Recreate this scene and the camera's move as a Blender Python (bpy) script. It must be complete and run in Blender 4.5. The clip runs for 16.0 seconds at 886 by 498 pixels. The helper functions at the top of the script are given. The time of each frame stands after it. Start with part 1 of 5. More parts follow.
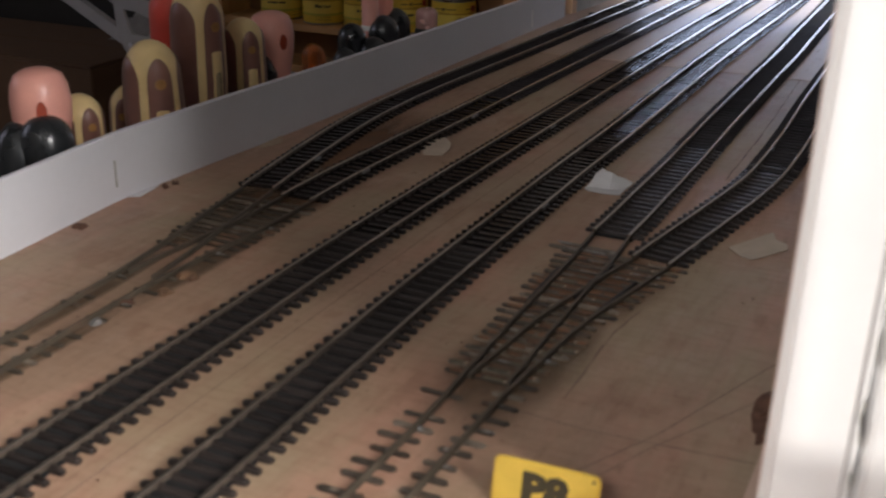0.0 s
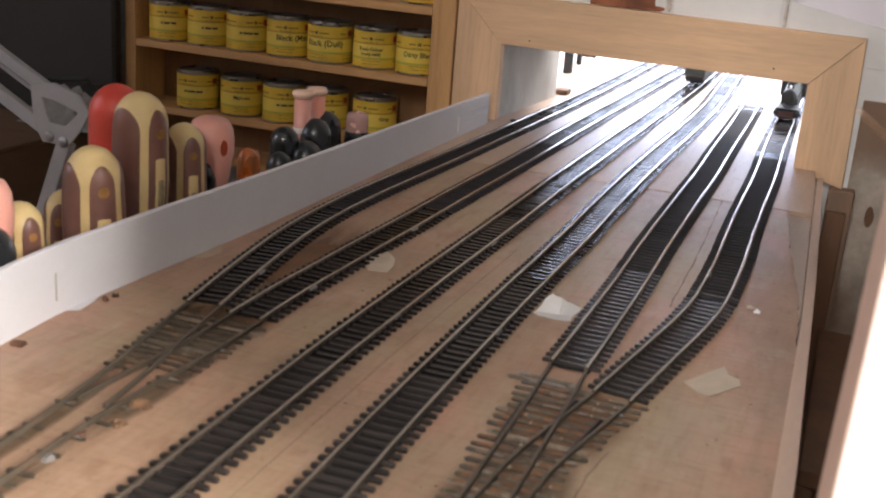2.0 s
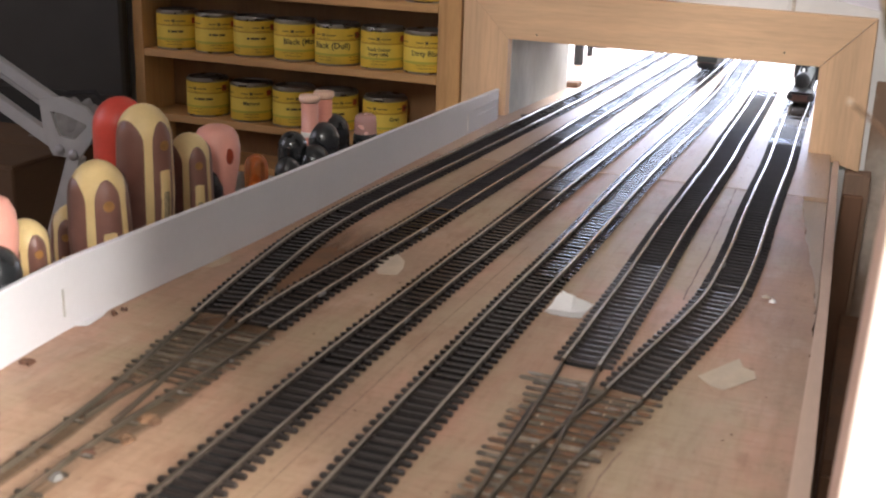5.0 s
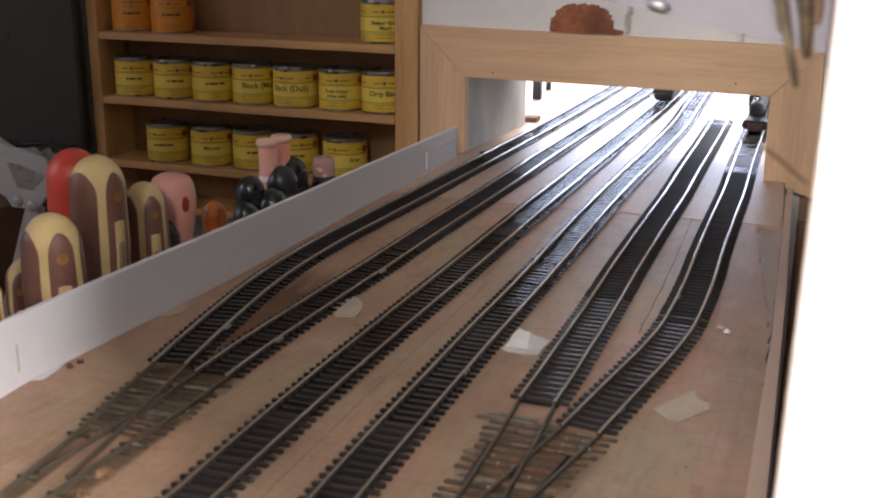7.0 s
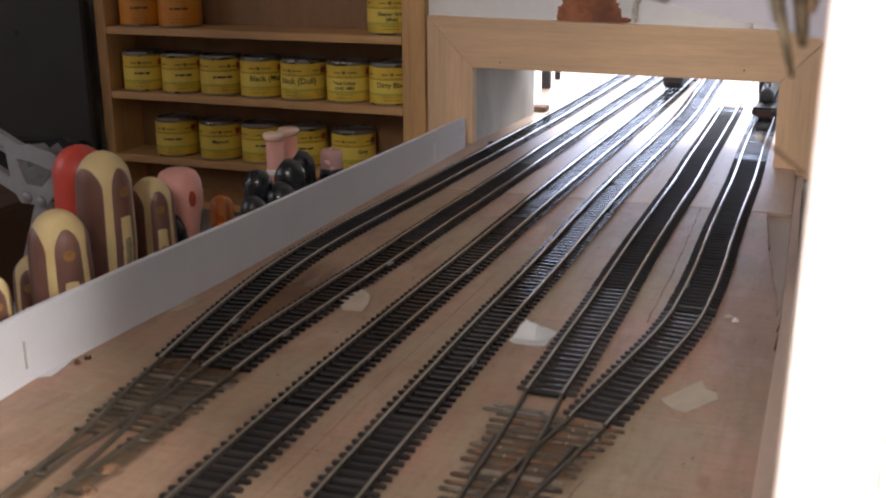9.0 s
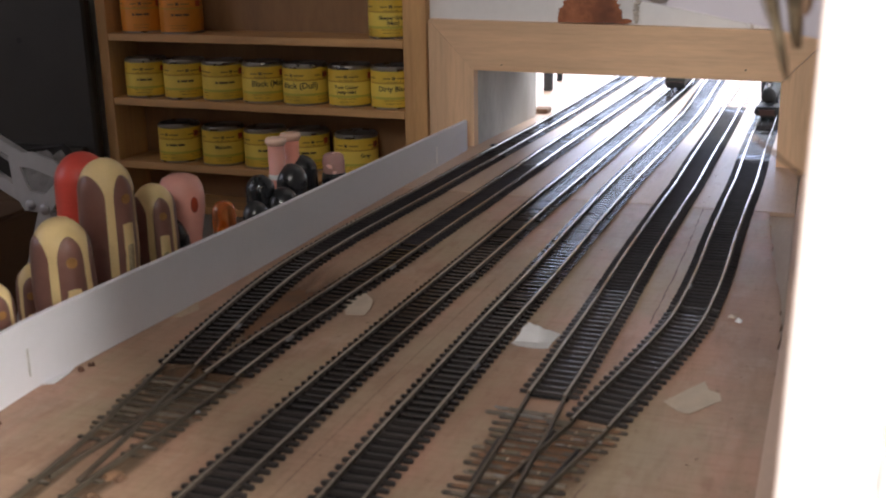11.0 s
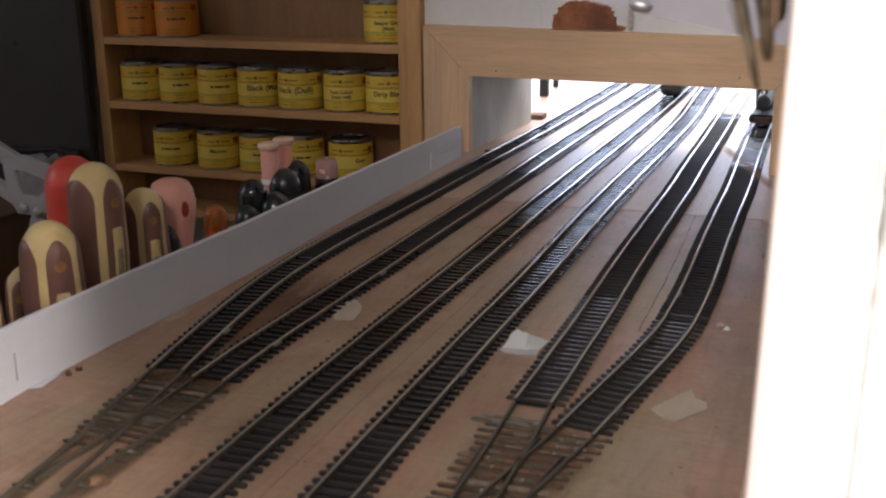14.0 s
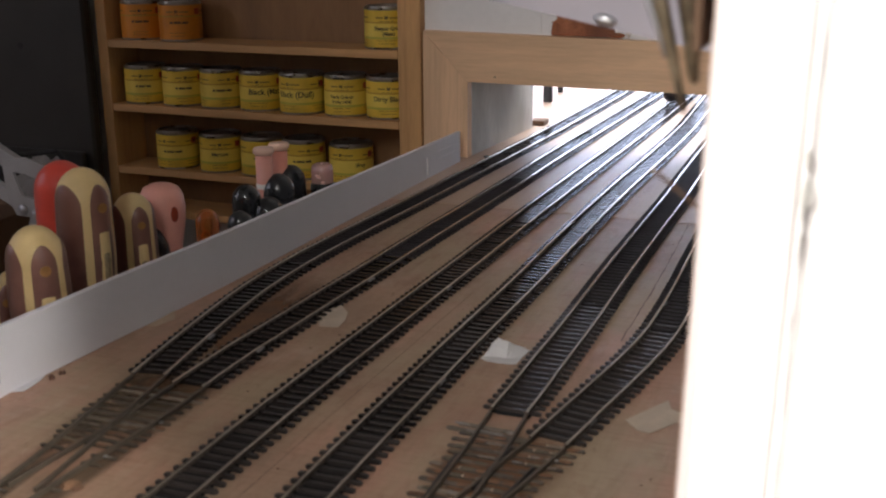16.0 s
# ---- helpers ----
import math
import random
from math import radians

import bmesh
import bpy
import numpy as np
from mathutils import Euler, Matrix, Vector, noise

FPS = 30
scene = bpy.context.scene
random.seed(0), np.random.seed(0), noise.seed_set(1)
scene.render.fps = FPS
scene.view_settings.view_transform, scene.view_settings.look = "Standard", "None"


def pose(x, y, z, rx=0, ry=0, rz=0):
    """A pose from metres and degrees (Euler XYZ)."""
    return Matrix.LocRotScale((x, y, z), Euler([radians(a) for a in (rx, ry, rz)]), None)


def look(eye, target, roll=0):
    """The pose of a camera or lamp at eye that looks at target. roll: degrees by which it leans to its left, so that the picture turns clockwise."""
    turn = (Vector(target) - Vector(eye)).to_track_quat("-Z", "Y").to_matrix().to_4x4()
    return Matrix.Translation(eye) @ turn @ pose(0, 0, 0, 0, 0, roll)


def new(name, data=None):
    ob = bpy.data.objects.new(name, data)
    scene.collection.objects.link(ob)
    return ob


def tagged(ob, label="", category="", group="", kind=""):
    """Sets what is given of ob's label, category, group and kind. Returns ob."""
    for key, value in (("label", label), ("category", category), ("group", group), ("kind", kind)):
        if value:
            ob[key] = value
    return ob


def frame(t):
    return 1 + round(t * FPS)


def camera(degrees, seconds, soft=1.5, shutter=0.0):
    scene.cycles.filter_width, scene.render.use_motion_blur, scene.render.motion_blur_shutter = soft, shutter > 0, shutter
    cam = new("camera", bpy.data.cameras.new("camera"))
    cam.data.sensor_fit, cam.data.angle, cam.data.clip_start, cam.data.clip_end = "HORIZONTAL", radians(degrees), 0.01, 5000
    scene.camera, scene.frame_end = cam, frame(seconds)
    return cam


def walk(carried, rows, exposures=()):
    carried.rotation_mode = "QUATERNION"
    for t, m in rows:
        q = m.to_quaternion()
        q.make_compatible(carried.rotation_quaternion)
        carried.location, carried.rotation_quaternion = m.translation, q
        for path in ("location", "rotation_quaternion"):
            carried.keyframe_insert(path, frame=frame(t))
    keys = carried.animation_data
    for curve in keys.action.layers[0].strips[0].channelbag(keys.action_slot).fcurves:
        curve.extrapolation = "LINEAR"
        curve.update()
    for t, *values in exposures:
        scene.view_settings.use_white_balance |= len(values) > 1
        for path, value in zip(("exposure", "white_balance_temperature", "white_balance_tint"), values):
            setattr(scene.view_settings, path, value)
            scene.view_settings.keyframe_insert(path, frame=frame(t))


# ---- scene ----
cam = camera(43, 16.0, soft=2.1, shutter=0.2)
cam.data.dof.use_dof, cam.data.dof.focus_distance, cam.data.dof.aperture_fstop = True, 1.0, 22.0
PATH = [
    (0, look((0.19683, -0.36618, 0.19623), (-0.20246, 0.47245, -0.17427), 0.643)),
    (0.5, look((0.17503, -0.35972, 0.20025), (-0.13240, 0.52027, -0.16182), 2.481)),
    (1, look((0.15886, -0.36919, 0.20816), (-0.13055, 0.53736, -0.09910), 4.638)),
    (1.5, look((0.15526, -0.37025, 0.21163), (-0.15649, 0.52951, -0.09371), 4.161)),
    (2, look((0.15562, -0.36870, 0.21531), (-0.15736, 0.53177, -0.08668), 4.467)),
    (2.5, look((0.15538, -0.36930, 0.21569), (-0.16211, 0.53245, -0.07764), 4.861)),
    (3, look((0.15753, -0.36883, 0.21703), (-0.15766, 0.53676, -0.06680), 4.247)),
    (3.5, look((0.15834, -0.36784, 0.21662), (-0.16275, 0.53497, -0.06945), 4.084)),
    (6, look((0.16787, -0.35768, 0.21873), (-0.15359, 0.53622, -0.09370), 0.197)),
    (6.5, look((0.17135, -0.35907, 0.22335), (-0.14068, 0.55039, -0.05146), 0.231)),
    (7, look((0.17111, -0.35966, 0.22205), (-0.14127, 0.54888, -0.05539), 0.479)),
    (7.5, look((0.17178, -0.35896, 0.22230), (-0.14451, 0.54792, -0.05615), 0.266)),
    (8, look((0.17264, -0.35795, 0.22214), (-0.14775, 0.54609, -0.06081), 0.003)),
    (8.5, look((0.17366, -0.35678, 0.22211), (-0.14726, 0.54624, -0.06349), -0.190)),
    (9, look((0.17439, -0.35671, 0.22274), (-0.14848, 0.54549, -0.06324), -0.366)),
    (11.5, look((0.17755, -0.35524, 0.22340), (-0.15192, 0.54552, -0.05960), -1.273)),
    (12, look((0.17982, -0.35428, 0.22385), (-0.15165, 0.54557, -0.05972), -1.464)),
    (12.5, look((0.17934, -0.35368, 0.22354), (-0.14820, 0.54721, -0.06128), -1.121)),
    (13, look((0.17991, -0.35409, 0.22437), (-0.14354, 0.54826, -0.06049), -0.974)),
    (13.5, look((0.18072, -0.35433, 0.22399), (-0.14453, 0.54885, -0.05616), -0.806)),
    (14, look((0.18171, -0.35416, 0.22415), (-0.14562, 0.54833, -0.05578), -0.679)),
    (14.5, look((0.18365, -0.35319, 0.22349), (-0.14829, 0.54905, -0.05178), -0.192)),
    (15, look((0.18408, -0.35298, 0.22336), (-0.15426, 0.54916, -0.04435), 0.468)),
    (15.5, look((0.18979, -0.34700, 0.22100), (-0.15285, 0.55157, -0.05318), 0.146)),
    (16, look((0.19943, -0.34890, 0.22806), (-0.14156, 0.54902, -0.05025), -0.371)),
]
EXPOSURES = [(0.0, -1.12, 6250, 10), (0.5, -0.72, 6350, 10), (1.0, -0.33, 6400, 10), (1.5, 0.01, 6550, 10), (2.0, 0.26, 6600, 10), (3.5, 0.52, 6550, 10), (6.0, 0.36, 6500, 10), (7.0, 0.02, 6450, 10), (9.0, -0.14, 6400, 10), (12.5, -0.23, 6400, 10), (16.0, -0.39, 6400, 10)]
walk(cam, PATH, EXPOSURES)

# ---- world, sun and large lights ----
world = bpy.data.worlds.new("sky")
scene.world = world
world.use_nodes = True
wn = world.node_tree.nodes
sky = wn.new("ShaderNodeTexSky")
sky.sky_type, sky.sun_disc = "NISHITA", False
SUN_WAY = Vector((0.25, 0.80, -0.43)).normalized()
sky.sun_elevation = math.asin(-SUN_WAY.z)
sky.sun_rotation = math.atan2(-SUN_WAY.x, -SUN_WAY.y)
world.node_tree.links.new(sky.outputs[0], wn["Background"].inputs[0])
wn["Background"].inputs[1].default_value = 0.12


def lamp(name, kind, place, target, power, colour, size=(1, 1)):
    data = bpy.data.lights.new(name, kind)
    data.energy, data.color = power, colour
    if kind == "AREA":
        data.shape, data.size, data.size_y = "RECTANGLE", size[0], size[1]
    ob = new(name, data)
    ob.matrix_world = look(place, target)
    return ob


sun = lamp("sun", "SUN", (-1, -4, 3), Vector((-1, -4, 3)) + SUN_WAY, 5.0, (1.0, 0.96, 0.90))
sun.data.angle = radians(0.2)
# daylight: added window behind the camera, side windows, far room's window
lamp("window_daylight", "AREA", (0.0, -2.35, 1.57), (0.0, 0.3, 0.1), 79.5, (1.0, 0.975, 0.945), (1.1, 0.6))
lamp("side_window_daylight", "AREA", (0.79, -0.405, 0.46), (-0.3, -0.1, 0.0), 33.0, (1.0, 0.95, 0.90), (0.30, 0.36))
lamp("west_window_daylight", "AREA", (-1.49, -0.35, 0.65), (-0.2, 0.2, 0.0), 2.6, (0.97, 0.88, 1.0), (0.6, 0.6))
lamp("far_window_daylight", "AREA", (-0.20, 2.60, 0.62), (-0.05, 0.8, 0.1), 42, (0.68, 0.75, 1.0), (1.3, 1.18))
# added overhead fill that whitens the far board; the ceiling has no opening
lamp("far_overhead_fill", "AREA", (0.05, 1.75, 1.26), (0.05, 1.2, 0.0), 86.2, (1.0, 0.98, 0.96), (1.2, 1.3))

# ---- materials ----


def mat(name, base, rough=0.5, metal=0.0, vary=0.15, scale=60.0, stretch=(1, 1, 1), fine=700.0, bump=0.1,
        tint=None, spots=0.0, shift=0.0, coat=0.0, through_light=0.0, ior=1.5, rspan=0.12, blots=(), streak=()):
    """Colour in two scales of noise, roughness that varies, fine relief; tint: the colour of worn or stained patches."""
    m = bpy.data.materials.new(name)
    m.use_nodes = True
    n, link = m.node_tree.nodes, m.node_tree.links.new
    b = n["Principled BSDF"]
    co, mp = n.new("ShaderNodeTexCoord"), n.new("ShaderNodeMapping")
    mp.inputs["Scale"].default_value = stretch
    info = n.new("ShaderNodeObjectInfo")
    link(co.outputs["Object"], mp.inputs["Vector"])
    off = n.new("ShaderNodeVectorMath")
    off.operation = "ADD"
    link(mp.outputs[0], off.inputs[0])
    link(info.outputs["Random"], off.inputs[1])
    big, small = n.new("ShaderNodeTexNoise"), n.new("ShaderNodeTexNoise")
    big.inputs["Scale"].default_value, big.inputs["Detail"].default_value = scale, 4
    small.inputs["Scale"].default_value, small.inputs["Detail"].default_value = fine, 3
    link(off.outputs[0], big.inputs["Vector"])
    link(off.outputs[0], small.inputs["Vector"])
    dark, light = [c * (1 - vary) for c in base], [min(1, c * (1 + vary)) for c in base]
    ramp = n.new("ShaderNodeValToRGB")
    ramp.color_ramp.elements[0].position, ramp.color_ramp.elements[1].position = 0.3, 0.7
    ramp.color_ramp.elements[0].color, ramp.color_ramp.elements[1].color = (*dark, 1), (*light, 1)
    link(big.outputs["Fac"], ramp.inputs["Fac"])
    out = ramp.outputs["Color"]
    grain = n.new("ShaderNodeMix")
    grain.data_type, grain.blend_type = "RGBA", "MULTIPLY"
    grain.inputs["Factor"].default_value = 0.6
    gr = n.new("ShaderNodeValToRGB")
    gr.color_ramp.elements[0].color, gr.color_ramp.elements[1].color = (1 - vary, 1 - vary, 1 - vary, 1), (1, 1, 1, 1)
    gr.color_ramp.elements[0].position, gr.color_ramp.elements[1].position = 0.3, 0.65
    link(small.outputs["Fac"], gr.inputs["Fac"])
    link(out, grain.inputs["A"])
    link(gr.outputs["Color"], grain.inputs["B"])
    out = grain.outputs["Result"]
    if tint:
        patch, cut, mix = n.new("ShaderNodeTexNoise"), n.new("ShaderNodeValToRGB"), n.new("ShaderNodeMix")
        patch.inputs["Scale"].default_value, patch.inputs["Detail"].default_value = scale * 0.37, 6
        link(off.outputs[0], patch.inputs["Vector"])
        cut.color_ramp.elements[0].position, cut.color_ramp.elements[1].position = 0.62 - spots * 0.3, 0.78 - spots * 0.3
        link(patch.outputs["Fac"], cut.inputs["Fac"])
        mix.data_type = "RGBA"
        mix.inputs["B"].default_value = (*tint, 1)
        link(cut.outputs["Color"], mix.inputs["Factor"])
        link(out, mix.inputs["A"])
        out = mix.outputs["Result"]
    for colour, size, low, high, amount in blots:
        patch, cut, mix = n.new("ShaderNodeTexNoise"), n.new("ShaderNodeMapRange"), n.new("ShaderNodeMix")
        patch.inputs["Scale"].default_value, patch.inputs["Detail"].default_value = size, 5
        patch.inputs["Roughness"].default_value = 0.65
        link(off.outputs[0], patch.inputs["Vector"])
        link(patch.outputs["Fac"], cut.inputs["Value"])
        cut.inputs["From Min"].default_value, cut.inputs["From Max"].default_value, cut.inputs["To Max"].default_value = low, high, amount
        mix.data_type = "RGBA"
        mix.inputs["B"].default_value = (*colour, 1)
        link(cut.outputs[0], mix.inputs["Factor"])
        link(out, mix.inputs["A"])
        out = mix.outputs["Result"]
    for size, stretch_by, strength in streak:
        # long grain
        lie, fibre, cut, mix = n.new("ShaderNodeMapping"), n.new("ShaderNodeTexNoise"), n.new("ShaderNodeMapRange"), n.new("ShaderNodeMix")
        lie.inputs["Scale"].default_value = stretch_by
        link(co.outputs["Object"], lie.inputs["Vector"])
        link(lie.outputs[0], fibre.inputs["Vector"])
        fibre.inputs["Scale"].default_value, fibre.inputs["Detail"].default_value, fibre.inputs["Roughness"].default_value = size, 5, 0.7
        link(fibre.outputs["Fac"], cut.inputs["Value"])
        cut.inputs["From Min"].default_value, cut.inputs["From Max"].default_value, cut.inputs["To Max"].default_value = 0.48, 0.72, strength
        mix.data_type, mix.blend_type = "RGBA", "MULTIPLY"
        mix.inputs["B"].default_value = (0.52, 0.40, 0.31, 1)
        link(cut.outputs[0], mix.inputs["Factor"])
        link(out, mix.inputs["A"])
        out = mix.outputs["Result"]
    if shift:
        hsv, span = n.new("ShaderNodeHueSaturation"), n.new("ShaderNodeMapRange")
        span.inputs["To Min"].default_value, span.inputs["To Max"].default_value = 1 - shift, 1 + shift
        link(info.outputs["Random"], span.inputs["Value"])
        link(span.outputs[0], hsv.inputs["Value"])
        link(out, hsv.inputs["Color"])
        out = hsv.outputs["Color"]
    link(out, b.inputs["Base Color"])
    rr = n.new("ShaderNodeMapRange")
    rr.inputs["To Min"].default_value, rr.inputs["To Max"].default_value = max(0.02, rough - rspan), min(1, rough + rspan)
    link(big.outputs["Fac"], rr.inputs["Value"])
    link(rr.outputs[0], b.inputs["Roughness"])
    b.inputs["Metallic"].default_value = metal
    b.inputs["IOR"].default_value = ior
    b.inputs["Coat Weight"].default_value = coat
    b.inputs["Coat Roughness"].default_value = 0.15
    b.inputs["Transmission Weight"].default_value = through_light
    if bump:
        bp = n.new("ShaderNodeBump")
        bp.inputs["Strength"].default_value, bp.inputs["Distance"].default_value = bump, 0.0006
        link(small.outputs["Fac"], bp.inputs["Height"])
        link(bp.outputs[0], b.inputs["Normal"])
    return m


PLY = mat("plywood", (0.375, 0.242, 0.162), 0.48, 0, 0.17, 24, (1, 0.45, 1), 520, 0.25, (0.335, 0.177, 0.113), 0.26, streak=((210, (1, 0.10, 1), 0.30), (330, (0.14, 1, 1), 0.36)),
          blots=(((0.47, 0.26, 0.18), 17, 0.47, 0.60, 0.7), ((0.37, 0.278, 0.175), 11, 0.47, 0.60, 0.8), ((0.27, 0.14, 0.085), 60, 0.57, 0.68, 0.5), ((0.52, 0.40, 0.31), 40, 0.57, 0.72, 0.4),
                 ((0.22, 0.12, 0.075), 210, 0.62, 0.70, 0.5)))
PLY_DARK = mat("plywood_underlayer", (0.50, 0.40, 0.33), 0.6, 0, 0.12, 40, (1, 0.2, 1), 500, 0.12)
PLY_PALE = mat("pale_plywood", (0.49, 0.345, 0.250), 0.49, 0, 0.10, 30, (1, 0.25, 1), 420, 0.1, (0.42, 0.30, 0.22), 0.15, streak=((200, (1, 0.1, 1), 0.2),),
               blots=(((0.40, 0.25, 0.17), 40, 0.55, 0.70, 0.5), ((0.30, 0.17, 0.11), 80, 0.62, 0.72, 0.5)))
PLY_EDGE = mat("plywood_edging", (0.58, 0.41, 0.32), 0.6, 0, 0.12, 30, (1, 0.2, 1), 420, 0.1, (0.40, 0.25, 0.19), 0.15)
WOOD = mat("planed_timber", (0.77, 0.505, 0.305), 0.5, 0, 0.12, 45, (0.12, 1, 1), 500, 0.12, streak=((220, (0.035, 1, 1), 0.28),))
WOOD_UP = mat("planed_timber_upright", (0.77, 0.505, 0.305), 0.5, 0, 0.12, 45, (1, 1, 0.12), 500, 0.12, streak=((220, (1, 1, 0.035), 0.28),))
SHELF = mat("shelf_timber", (0.59, 0.335, 0.138), 0.55, 0, 0.14, 40, (0.15, 1, 1), 450, 0.12, streak=((160, (0.05, 1, 1), 0.4),))
SHELF_UP = mat("shelf_timber_upright", (0.59, 0.335, 0.138), 0.55, 0, 0.14, 40, (1, 1, 0.15), 450, 0.12, streak=((160, (1, 1, 0.05), 0.4),))
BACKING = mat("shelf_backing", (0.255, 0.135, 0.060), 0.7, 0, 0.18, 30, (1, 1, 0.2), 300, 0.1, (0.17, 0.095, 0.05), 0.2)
OLD_TIMBER = mat("dusty_old_timber", (0.30, 0.19, 0.13), 0.8, 0, 0.25, 40, (1, 1, 0.15), 400, 0.3, (0.14, 0.08, 0.055), 0.25)
BROWN = mat("stained_timber", (0.20, 0.10, 0.055), 0.6, 0, 0.2, 30, (1, 1, 0.15), 300, 0.15)
WHITE_EDGE = mat("white_plastic_strip", (0.73, 0.72, 0.75), 0.42, 0, 0.03, 20, (1, 1, 1), 250, 0.03, (0.60, 0.59, 0.62), 0.02)
GLOSS_WHITE = mat("white_gloss_paint", (0.82, 0.79, 0.77), 0.35, 0, 0.03, 18, (1, 1, 1), 160, 0.15, (0.72, 0.68, 0.66), 0.02)
# peach stands for warm light bounced onto the post's shaded side
SIDE_BOUNCE = mat("peach_bounced_shade", (0.62, 0.46, 0.385), 0.6, 0, 0.05, 18, (1, 1, 1), 160, 0.1)
WALL = mat("painted_brickwork", (0.80, 0.78, 0.77), 0.75, 0, 0.06, 14, (1, 1, 1), 120, 0.35, (0.48, 0.46, 0.46), 0.1)
PLASTER = mat("bare_plaster", (0.50, 0.42, 0.35), 0.9, 0, 0.25, 22, (1, 1, 1), 150, 0.6, (0.25, 0.17, 0.125), 0.34, blots=(((0.24, 0.15, 0.10), 9, 0.45, 0.60, 0.8), ((0.50, 0.45, 0.40), 30, 0.58, 0.70, 0.6)))
ROOM = mat("room_paint", (0.33, 0.31, 0.29), 0.8, 0, 0.05, 3, (1, 1, 1), 60, 0.1)
FLOOR = mat("concrete", (0.16, 0.15, 0.14), 0.85, 0, 0.15, 4, (1, 1, 1), 60, 0.2)
BRICK = mat("broken_brick", (0.34, 0.125, 0.06), 0.9, 0, 0.35, 60, (1, 1, 1), 300, 0.8, (0.16, 0.06, 0.035), 0.15)
MORTAR = mat("lime_mortar", (0.62, 0.56, 0.50), 0.95, 0, 0.2, 120, (1, 1, 1), 500, 0.8)
REVEAL = mat("cut_plasterboard", (0.50, 0.485, 0.45), 0.8, 0, 0.18, 20, (1, 1, 0.4), 180, 0.3, (0.34, 0.32, 0.28), 0.22)
SLEEPER = mat("sleeper_plastic", (0.019, 0.0145, 0.0135), 0.17, 0, 0.3, 300, (0.2, 1, 1), 2500, 0.06, shift=0.35, rspan=0.10, ior=1.48)
# white paint with the flap's lilac shade put into its colour
FLAP_PAINT = mat("shaded_white_paint", (0.40, 0.375, 0.415), 0.45, 0, 0.05, 18, (1, 1, 1), 160, 0.15, (0.32, 0.30, 0.33), 0.05)
SLEEPER_MATT = mat("matt_sleeper_plastic", (0.020, 0.0155, 0.016), 0.70, 0, 0.25, 300, (0.2, 1, 1), 2500, 0.12, shift=0.3, ior=1.36)
# slightly lighter and rougher plastic, used on some stretches
SLEEPER_SATIN = mat("satin_sleeper_plastic", (0.026, 0.0195, 0.0170), 0.38, 0, 0.3, 300, (0.2, 1, 1), 2500, 0.10, shift=0.3, rspan=0.12, ior=1.46)
GAP_BLACK = mat("sleeper_gap_black", (0.007, 0.006, 0.0055), 0.9, 0, 0.3, 200, (1, 1, 1), 1500, 0.2)
RAIL = mat("nickel_silver_rail", (0.52, 0.46, 0.385), 0.20, 0.95, 0.15, 25, (1, 1, 1), 1200, 0.0, rspan=0.05)
RAIL_SIDE = mat("browned_rail_side", (0.100, 0.076, 0.057), 0.6, 0.2, 0.25, 90, (1, 1, 1), 1200, 0.05)
RAIL_DULL = mat("tarnished_rail", (0.110, 0.087, 0.063), 0.5, 0.2, 0.3, 90, (1, 1, 1), 1200, 0.05, (0.15, 0.10, 0.07), 0.25)
TIE = mat("copper_clad_strip", (0.075, 0.058, 0.044), 0.5, 0.0, 0.45, 180, (1, 1, 1), 1500, 0.2, (0.17, 0.085, 0.045), 0.20, 0.4)
TIE_PALE = mat("worn_clad_strip", (0.19, 0.155, 0.12), 0.5, 0.1, 0.4, 260, (1, 1, 1), 1500, 0.2, (0.34, 0.31, 0.28), 0.15, 0.35)
TIE_GREY = mat("grimy_clad_strip", (0.070, 0.054, 0.038), 0.6, 0.0, 0.4, 180, (1, 1, 1), 1500, 0.2, (0.17, 0.11, 0.07), 0.2, 0.3)
TIE_OLIVE = mat("oily_clad_strip", (0.125, 0.105, 0.070), 0.55, 0.0, 0.4, 220, (1, 1, 1), 1500, 0.2, (0.08, 0.065, 0.045), 0.3, 0.3)
TIE_GAP = mat("sawn_gap", (0.42, 0.33, 0.25), 0.7, 0, 0.2, 300, (1, 1, 1), 1500, 0.1)
RAIL_BLACK = mat("blackened_rail", (0.030, 0.024, 0.020), 0.5, 0.2, 0.3, 90, (1, 1, 1), 1200, 0.05)
TIE_RUST = mat("rusted_copper", (0.19, 0.092, 0.046), 0.6, 0.0, 0.4, 260, (1, 1, 1), 1500, 0.2, (0.13, 0.07, 0.04), 0.2, 0.3)
SOLDER = mat("solder", (0.30, 0.29, 0.28), 0.5, 0.7, 0.1, 300, (1, 1, 1), 1500, 0.1)
PAPER = mat("torn_paper", (0.86, 0.84, 0.82), 0.75, 0, 0.04, 60, (1, 1, 1), 500, 0.15)
TAPE = mat("masking_tape", (0.49, 0.395, 0.305), 0.7, 0, 0.10, 90, (1, 1, 1), 700, 0.2, (0.42, 0.33, 0.25), 0.2)
TAPE_OLD = mat("old_masking_tape", (0.44, 0.34, 0.25), 0.7, 0, 0.10, 90, (1, 1, 1), 700, 0.2, (0.36, 0.26, 0.18), 0.3)
PENCIL = mat("pencil_mark", (0.24, 0.16, 0.12), 0.8, 0, 0.25, 150, (1, 1, 1), 900, 0.0)
CHIP_TAN = mat("splintered_tan_wood", (0.21, 0.115, 0.062), 0.9, 0, 0.35, 160, (1, 1, 1), 900, 0.6, (0.12, 0.06, 0.035), 0.35)
CHIP = mat("splintered_ply", (0.13, 0.062, 0.038), 0.9, 0, 0.3, 200, (1, 1, 1), 900, 0.6)
